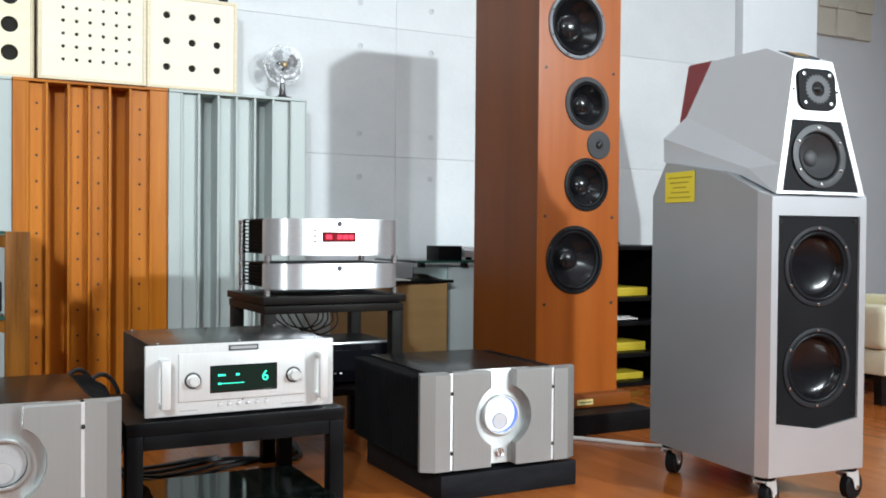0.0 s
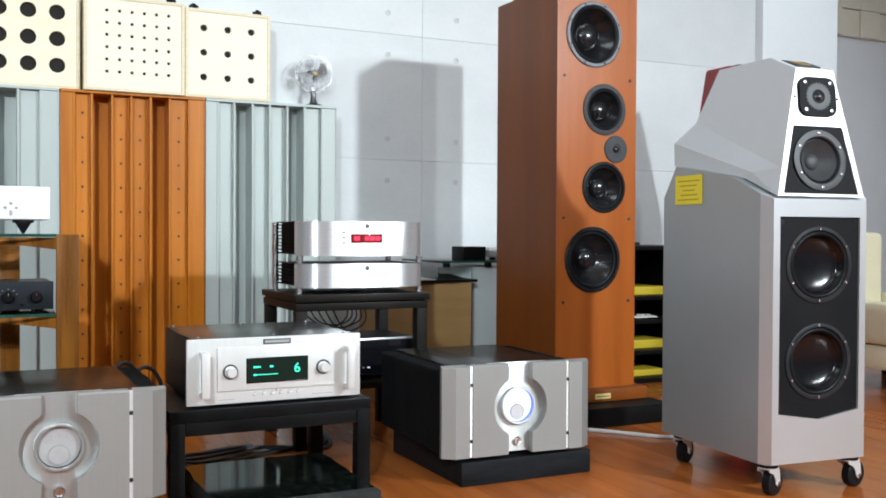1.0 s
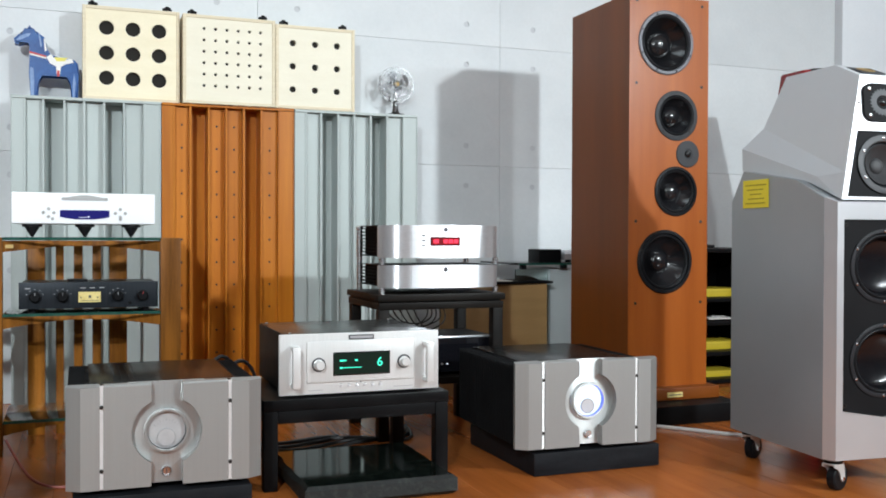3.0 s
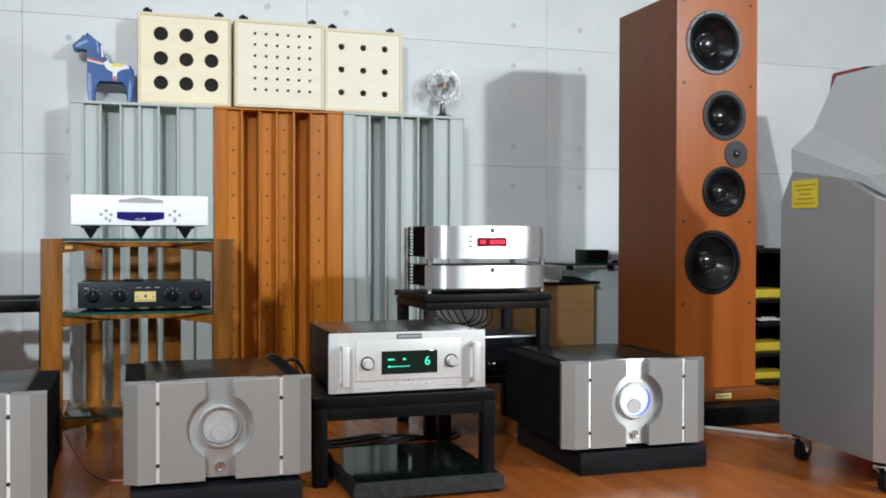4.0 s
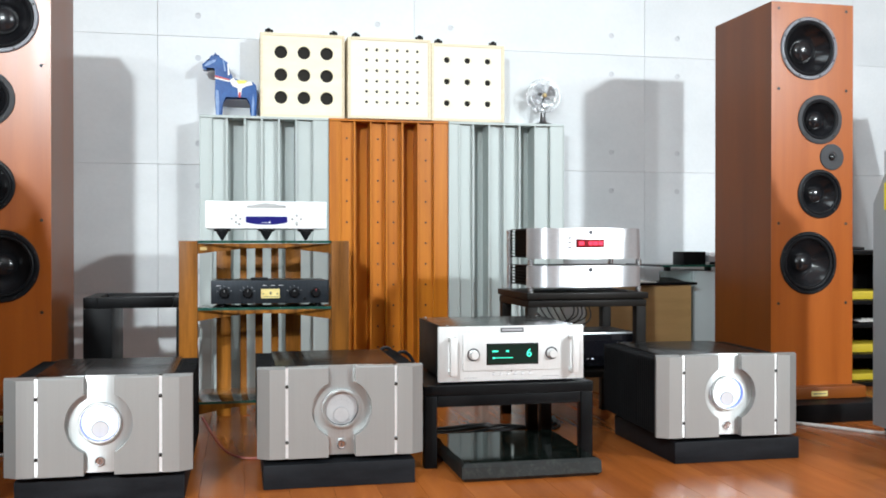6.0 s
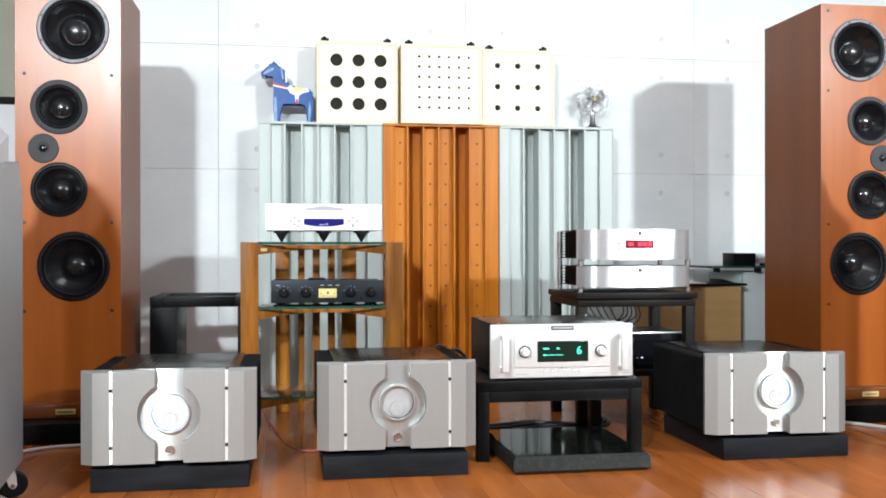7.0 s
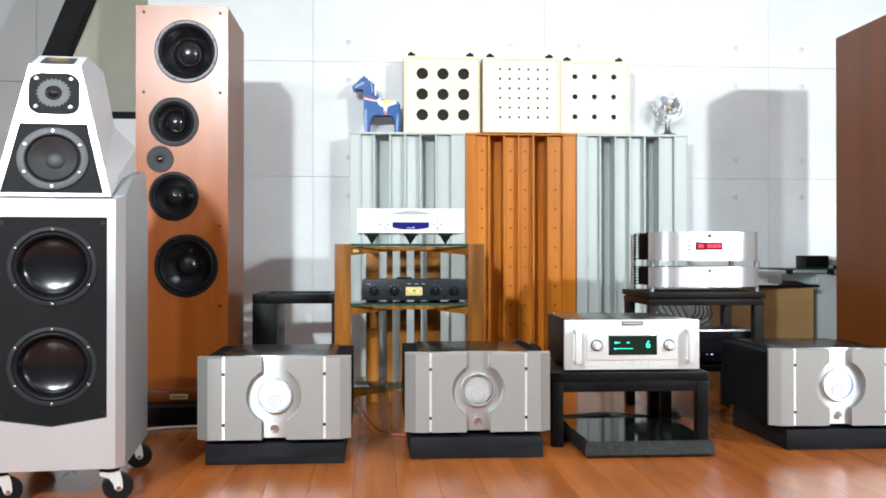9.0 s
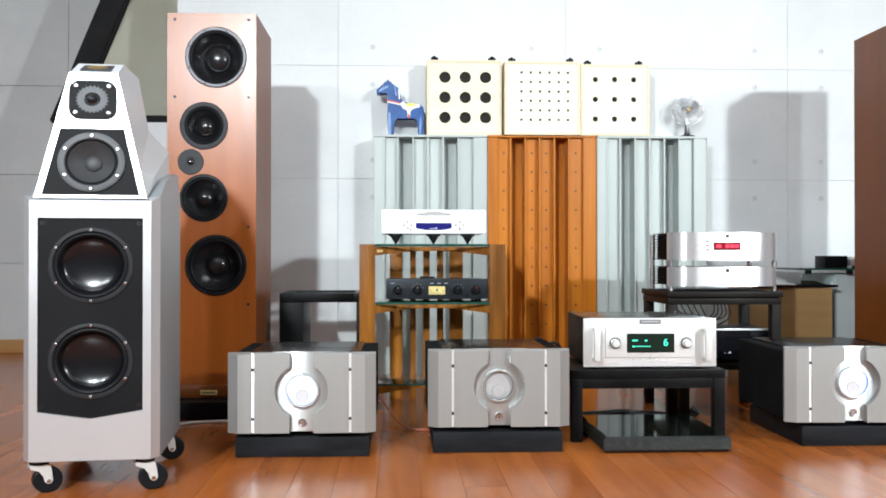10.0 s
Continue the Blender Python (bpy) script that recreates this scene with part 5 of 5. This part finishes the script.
prism(bm, [(-0.040, 0.255), (-0.034, 0.258), (-0.028, 0.205), (-0.036, 0.2)], -0.0368, -0.030, mat=1)
prism(bm, [(-0.062, 0.275), (-0.056, 0.277), (-0.046, 0.222), (-0.053, 0.218)], -0.0368, -0.030, mat=4)
horse = part("toy_horse", bm, (BLUE_PAINT, WHITE_PAINT, RED_PAINT, YELLOW_PAINT, PALE_BLUE))
horse.location, horse.scale = (-0.13, 4.385, 1.296), (0.95, 0.95, 0.95)
tagged(horse, "blue painted wooden toy horse with white saddle trim", "toy horse")

fan = thing("desk_fan", pose(1.387, 4.395, 1.296), "small vintage chrome desk fan with a wire cage", "fan")
part("base", turned([(0, 0), (0.048, 0), (0.05, 0.005), (0.044, 0.012), (0.02, 0.018), (0.014, 0.03), (0.012, 0.06), (0.014, 0.075), (0, 0.078)], (0, 0.01, 0), "z", 32), STEEL_DARK, fan, "dark steel stepped base")
part("base_rim", turned([(0.0505, 0.0), (0.0525, 0.003), (0.0505, 0.007)], (0, 0.01, 0), "z", 32), BLACK_METAL, fan)
CZF = 0.152
part("motor", turned([(0, -0.012), (0.018, -0.01), (0.024, 0.0), (0.024, 0.04), (0.016, 0.052), (0, 0.056)], (0, 0.01, CZF), "y", 28), RING_GREY, fan)
part("neck", boxed(-0.008, 0.008, 0.012, 0.03, 0.07, CZF - 0.02, bevel=0.003), CHROME, fan)
for k in range(4):
    bm = bmesh.new()
    a0 = math.pi / 2 * k + 0.5
    rows = []
    for i in range(6):
        r = 0.014 + 0.052 * i / 5
        wd = 0.25 + 0.38 * math.sin(math.pi * (i + 0.7) / 6.5)
        rows.append([bm.verts.new((r * math.cos(a0 + wd * s), -0.008 - 0.012 * s, CZF + r * math.sin(a0 + wd * s))) for s in (-1, -0.4, 0.4, 1)])
    for p, q in zip(rows, rows[1:]):
        for j in range(3):
            bm.faces.new((p[j], p[j + 1], q[j + 1], q[j]))
    bmesh.ops.solidify(bm, geom=list(bm.faces), thickness=0.0012)
    part("blade", bm, ALU_SAT, fan, "polished aluminium blade")
part("hub", turned([(0, -0.026), (0.008, -0.025), (0.012, -0.018), (0.012, -0.004), (0, -0.004)], (0, 0, CZF), "y", 20), BRASS, fan)


def ring_wire(bm, r, y, wire=0.0011, n=40):
    pr = []
    for k in range(6):
        t = 2 * math.pi * k / 6
        pr.append((r + wire * math.cos(t), y + wire * math.sin(t)))
    lathe(bm, pr + [pr[0]], (0, 0, CZF), "y", n)


cage = bmesh.new()
for r, y in ((0.0855, -0.008), (0.0855, 0.008), (0.076, -0.030), (0.055, -0.038), (0.03, -0.041), (0.07, 0.028)):
    ring_wire(cage, r, y)
cage_ob = part("cage", cage, STEEL_DARK, fan, "round wire cage")
first = None
for k in range(16):
    t = 2 * math.pi * k / 16
    bm = bmesh.new()
    tube(bm, [(r * math.cos(t), y, CZF + r * math.sin(t)) for r, y in ((0.012, -0.042), (0.04, -0.0405), (0.07, -0.033), (0.086, -0.008), (0.084, 0.010), (0.06, 0.030), (0.024, 0.034))], 0.0009, 5, 2)
    part("cage_wire", bm, STEEL_DARK, cage_ob)

# ---- black stand beside the rack ----
bs = thing("speaker_stand", pose(-0.505, 3.62, 0), "black metal box stand with an open top beside the rack", "stand")
for s in (-1, 1):
    part("top_rail", boxed(min(s * 0.14, s * 0.19), max(s * 0.14, s * 0.19), 0, 0.36, 0.455, 0.497, bevel=0.003), STAND, bs)
part("top_rail", boxed(-0.1395, 0.1395, 0, 0.05, 0.455, 0.497, bevel=0.003), STAND, bs)
part("top_rail", boxed(-0.1395, 0.1395, 0.31, 0.36, 0.455, 0.497, bevel=0.003), STAND, bs)
part("side_panel", boxed(-0.19, -0.085, 0.0, 0.36, 0.021, 0.4548, bevel=0.003), STAND, bs)
for y in (0.02, 0.34):
    part("leg", boxed(0.152, 0.19, y - 0.02, y + 0.02, 0.021, 0.4548, bevel=0.003), STAND, bs)
part("base_board", boxed(-0.195, 0.195, -0.005, 0.365, 0.0, 0.0205, bevel=0.002), STAND, bs)

# ---- cardboard box, glass side table and what stands on it ----
cb = thing("cardboard_box", pose(1.748, 3.93, 0), "plain brown cardboard box closed with dark sheets on top", "box")
part("carton", boxed(-0.215, 0.215, 0.0, 0.26, 0.0, 0.505, bevel=0.004), CARDBOARD, cb)
for s in (-1, 1):
    part("flap", boxed(-0.213, 0.213, min(0.13 + s * 0.001, 0.13 + s * 0.128), max(0.13 + s * 0.001, 0.13 + s * 0.128), 0.5055, 0.509), CARDBOARD, cb)
bk = thing("black_board", pose(1.763, 4.04, 0.509, 0, 0, 3), "thin black board lying on the cardboard box", "board")
part("sheet", boxed(-0.225, 0.225, -0.12, 0.12, 0.0, 0.012, bevel=0.001), STAND, bk)
pp = thing("paper_sheets", pose(1.67, 4.02, 0.521, 0, 0, -4), "loose white paper sheets on the black board", "paper")
part("sheets", boxed(-0.10, 0.12, -0.09, 0.1, 0.0, 0.004), WHITE_PAINT, pp)

gt = thing("glass_table", pose(2.30, 4.0, 0), "glass side table with black clamps and frosted side panel", "table")
part("table_top", boxed(-0.46, 0.35, -0.02, 0.42, 0.592, 0.602, bevel=0.001), DARK_GLASS, gt, "dark glass top")
part("glass_edge", boxed(-0.46, 0.35, -0.0225, -0.0202, 0.5925, 0.6015), GLASS_EDGE, gt)
pn = mottled("frosted_panel", (0.50, 0.56, 0.57), (0.56, 0.62, 0.63), (3, 3, 3), 4, (0.25, 0.35), 0, 0, 200, 0.03)
for x in (-0.20, 0.28):
    part("side_panel", boxed(x - 0.07, x + 0.07, 0.03, 0.36, 0.0, 0.572, bevel=0.003), pn, gt, "pale frosted panel")
gp = part("glass_panel", boxed(-0.44, -0.272, 0.05, 0.06, 0.0, 0.572, bevel=0.001), GLASS, gt, "clear greenish glass side")
gp.visible_shadow = False
for x in (-0.42, -0.21, 0.28):
    part("clamp", boxed(x - 0.012, x + 0.012, 0.0, 0.03, 0.5725, 0.5915, bevel=0.002), RUBBER, gt)
lb = thing("small_black_box", pose(2.04, 4.05, 0.602), "small black box standing on the glass table", "box")
part("case", boxed(-0.058, 0.058, 0, 0.12, 0, 0.062, bevel=0.003), BLACK_METAL, lb)
sd = thing("turntable", pose(2.29, 4.06, 0.602), "silver record deck with dark lid on the glass table", "record deck")
part("deck", boxed(-0.17, 0.18, 0, 0.3, 0.012, 0.04, bevel=0.003), ALU_SAT, sd)
part("lid", boxed(-0.17, 0.18, 0.0, 0.3, 0.0405, 0.058, bevel=0.003), WHITE_UNIT, sd)
for x in (-0.13, 0.14):
    for y in (0.04, 0.26):
        part("foot", turned([(0, 0), (0.014, 0), (0.014, 0.0118), (0, 0.0118)], (x, y, 0), "z", 12), RUBBER, sd)

# ---- black shelf unit with yellow boxes ----
su = thing("shelf_unit", pose(2.86, 3.93, 0), "black open shelf unit holding yellow boxes", "shelf")
for x in (-0.3, 0.3):
    part("side_panel", boxed(x - 0.012, x + 0.012, 0, 0.36, 0, 0.67, bevel=0.002), STAND, su)
for z in (0.002, 0.14, 0.29, 0.405, 0.648):
    part("shelf", boxed(-0.2875, 0.2875, 0.0, 0.345, z, z + 0.02, bevel=0.002), STAND, su)
part("back_panel", boxed(-0.2875, 0.2875, 0.346, 0.358, 0.0, 0.67), STAND, su)
for x, z, h in ((0.09, 0.425, 0.040), (0.08, 0.16, 0.040), (0.07, 0.022, 0.03)):
    yb = thing("yellow_box", pose(2.86 + x, 4.02, z), "flat yellow cardboard box on the black shelf", "box", "yellow boxes")
    part("carton", boxed(-0.19, 0.17, 0, 0.22, 0, h, bevel=0.002), YELLOW_BOX, yb)
    part("lid_seam", boxed(-0.19, 0.17, -0.0012, -0.0002, h * 0.62, h * 0.66), NOTE_INK, yb)
bd = thing("black_bag", pose(2.8, 4.05, 0.668), "crumpled black cable bundle on the shelf unit", "cables")
bm = bmesh.new()
for k in range(4):
    tube(bm, [(-0.15 + 0.03 * k, -0.06, 0.008 + 0.01 * k), (-0.05, -0.03 + 0.02 * k, 0.022 + 0.012 * (k % 3)), (0.04, 0.03, 0.012 + 0.008 * k), (0.13, -0.05 + 0.03 * k, 0.01)], 0.008, 8, 5)
part("coil", bm, CABLE_BLACK, bd)
wt = thing("white_cloth", pose(2.93, 3.99, 0.31), "crumpled pale cloth on the black shelf", "cloth")
bm = bmesh.new()
bmesh.ops.create_grid(bm, x_segments=14, y_segments=8, size=1)
for v in bm.verts:
    v.co = Vector((v.co.x * 0.07, v.co.y * 0.045, 0.012 + 0.022 * abs(noise.noise(v.co * 2.3)) * (1.1 - abs(v.co.y))))
bmesh.ops.solidify(bm, geom=list(bm.faces), thickness=0.004)
part("cloth", bm, WHITE_PAINT, wt)

# ---- leaning fabric screen on a white cabinet in the recess ----
wc = thing("white_cabinet", pose(-1.62, 4.95, 0), "plain white cabinet standing in the wall recess", "cabinet")
part("body", boxed(-0.42, 0.2, 0.0, 0.5, 0.0, 1.44, bevel=0.006), PAINT_WHITE, wc)
fs = thing("fabric_screen", pose(-1.44, 5.0, 1.44), "slanting beige fabric screen with a black border", "screen")
bm = bmesh.new()
N, M = 14, 10
grid = []
for j in range(M + 1):
    row = []
    for i in range(N + 1):
        u, v = i / N, j / M
        row.append(bm.verts.new((-0.62 + 0.86 * u + 0.50 * v, 0.10 * math.sin(math.pi * u) + 0.05 * v, 0.04 + 1.16 * v)))
    grid.append(row)
for j in range(M):
    for i in range(N):
        bm.faces.new((grid[j][i], grid[j][i + 1], grid[j + 1][i + 1], grid[j + 1][i]))
bmesh.ops.solidify(bm, geom=list(bm.faces), thickness=0.012)
part("fabric", bm, FABRIC, fs, "beige stretched fabric")
bm = bmesh.new()
prism(bm, [(-0.76, 0.0), (-0.60, 0.0), (-0.11, 1.2), (-0.27, 1.2)], -0.03, 0.03)
bmesh.ops.bevel(bm, geom=list(bm.edges), offset=0.012, segments=2, affect="EDGES")
part("border", bm, CLOTH_BLACK, fs, "wide black border")
bm = bmesh.new()
prism(bm, [(0.23, 0.0), (0.31, 0.0), (0.81, 1.2), (0.73, 1.2)], -0.02, 0.03)
part("border", bm, RING_GREY, fs)
part("border", boxed(-0.62, 0.26, -0.02, 0.03, 0.0, 0.045, bevel=0.006), CLOTH_BLACK, fs)

# ---- cream armchair beyond the silver loudspeaker ----
ch = thing("armchair", pose(3.88, 3.30, 0), "cream leather armchair with dark wooden legs", "armchair")
part("seat", boxed(-0.22, 0.34, -0.22, 0.34, 0.24, 0.36, bevel=0.03, segments=3), CHAIR_HIDE, ch)
part("frame", boxed(-0.30, 0.42, -0.26, 0.40, 0.13, 0.238, bevel=0.015), CHAIR_HIDE, ch)
part("backrest", boxed(-0.22, 0.34, 0.345, 0.45, 0.24, 0.74, bevel=0.035, segments=3), CHAIR_HIDE, ch)
for x in (-0.27, 0.395):
    part("armrest", boxed(x - 0.05, x + 0.05, -0.27, 0.40, 0.24, 0.43, bevel=0.04, segments=4), CHAIR_HIDE, ch)
for x in (-0.26, 0.38):
    for y in (-0.21, 0.35):
        part("leg", prism(bmesh.new(), [(x - 0.024, 0.1295), (x + 0.024, 0.1295), (x + 0.016, 0.0), (x - 0.016, 0.0)], y - 0.02, y + 0.02), DARKWOOD, ch, "dark tapered leg")


# ---- cables ----
def cable(name, points, radius, mat, label):
    ob = part(name, tube(bmesh.new(), points, radius), mat)
    return tagged(ob, label, "cable")


cable("white_cable", [(1.60, 3.22, 0.006), (1.85, 3.19, 0.006), (1.99, 3.13, 0.006), (2.09, 3.02, 0.006), (2.20, 2.88, 0.006), (2.34, 2.80, 0.006), (2.6, 2.86, 0.006), (2.75, 3.2, 0.006)], 0.007, CABLE_WHITE, "white mains cable lying on the wooden floor")
cable("white_cable", [(-0.70, 3.16, 0.006), (-0.84, 3.17, 0.006), (-0.98, 3.14, 0.006), (-1.10, 3.06, 0.006), (-1.5, 3.0, 0.006)], 0.006, CABLE_WHITE, "white mains cable running behind the silver loudspeaker")
cable("red_cable", [(-0.24, 3.2, 0.10), (-0.17, 3.02, 0.03), (-0.1, 2.96, 0.006), (0.0, 2.98, 0.006), (0.10, 3.12, 0.006)], 0.004, CABLE_RED, "thin red loudspeaker cable between the amplifiers")
for k, (dx, dz) in enumerate(((0, 0), (0.03, 0.02), (-0.03, 0.035))):
    cable("black_cable", [(0.36 + dx, 3.12, 0.16), (0.40 + dx, 3.18, 0.27 + dz), (0.45 + dx, 3.22, 0.285 + dz), (0.49 + dx, 3.24, 0.24), (0.50 + dx, 3.25, 0.10), (0.54, 3.3, 0.010), (0.80 + dx, 3.34, 0.010)], 0.0065, CABLE_BLACK, "thick black cable looping behind the amplifier")
for k in range(5):
    cable("black_cable", [(1.10 + 0.03 * k, 3.70, 0.46), (1.13 + 0.035 * k, 3.66, 0.40 - 0.012 * k), (1.20 + 0.03 * k, 3.62, 0.365 + 0.01 * (k % 2)), (1.28 + 0.02 * k, 3.66, 0.40), (1.30 + 0.015 * k, 3.72, 0.46)], 0.003, CABLE_BLACK, "black signal cable hanging under the stand")
for k in range(3):
    cable("black_cable", [(0.45, 3.30 + 0.05 * k, 0.007), (0.62, 3.24 - 0.06 * k, 0.007), (0.85, 3.32 - 0.05 * k, 0.007), (1.05, 3.22 + 0.05 * k, 0.007), (1.12, 3.45, 0.007)], 0.0065, CABLE_BLACK, "black cable lying on the floor behind the stand")

# ---- floor planks ----
random.seed(4)
PLW, PLL = 0.125, 1.22


def plank(x0, y0, w, l, bm):
    box(bm, x0 + 0.0004, x0 + w - 0.0004, y0 + 0.0004, y0 + l - 0.0004, -0.0115, 0.0)


pm = bmesh.new()
plank(0, 0, PLW, PLL, pm)
seed_plank = part("plank", pm, FLOORWOOD, floor)
far = bmesh.new()
used = False
i = 0
x = -4.6
while x < 6.6:
    y = -4.4 - PLL * ((i * 0.37) % 1.0)
    while y < 6.0:
        near = -1.9 < x < 3.1 and y + PLL > 1.0 and y < 4.3
        if near:
            if not used:
                o, used = seed_plank, True
            else:
                o = again("plank", seed_plank)
            o.location = (x, y, 0)
        else:
            y0, y1 = max(y, -4.4), min(y + PLL, 6.0)
            if y1 - y0 > 0.05:
                plank(x, y0, min(PLW, 6.6 - x), y1 - y0, far)
        y += PLL
    x += PLW
    i += 1
tagged(part("far_planks", far, FLOORWOOD, floor), kind="stuff")
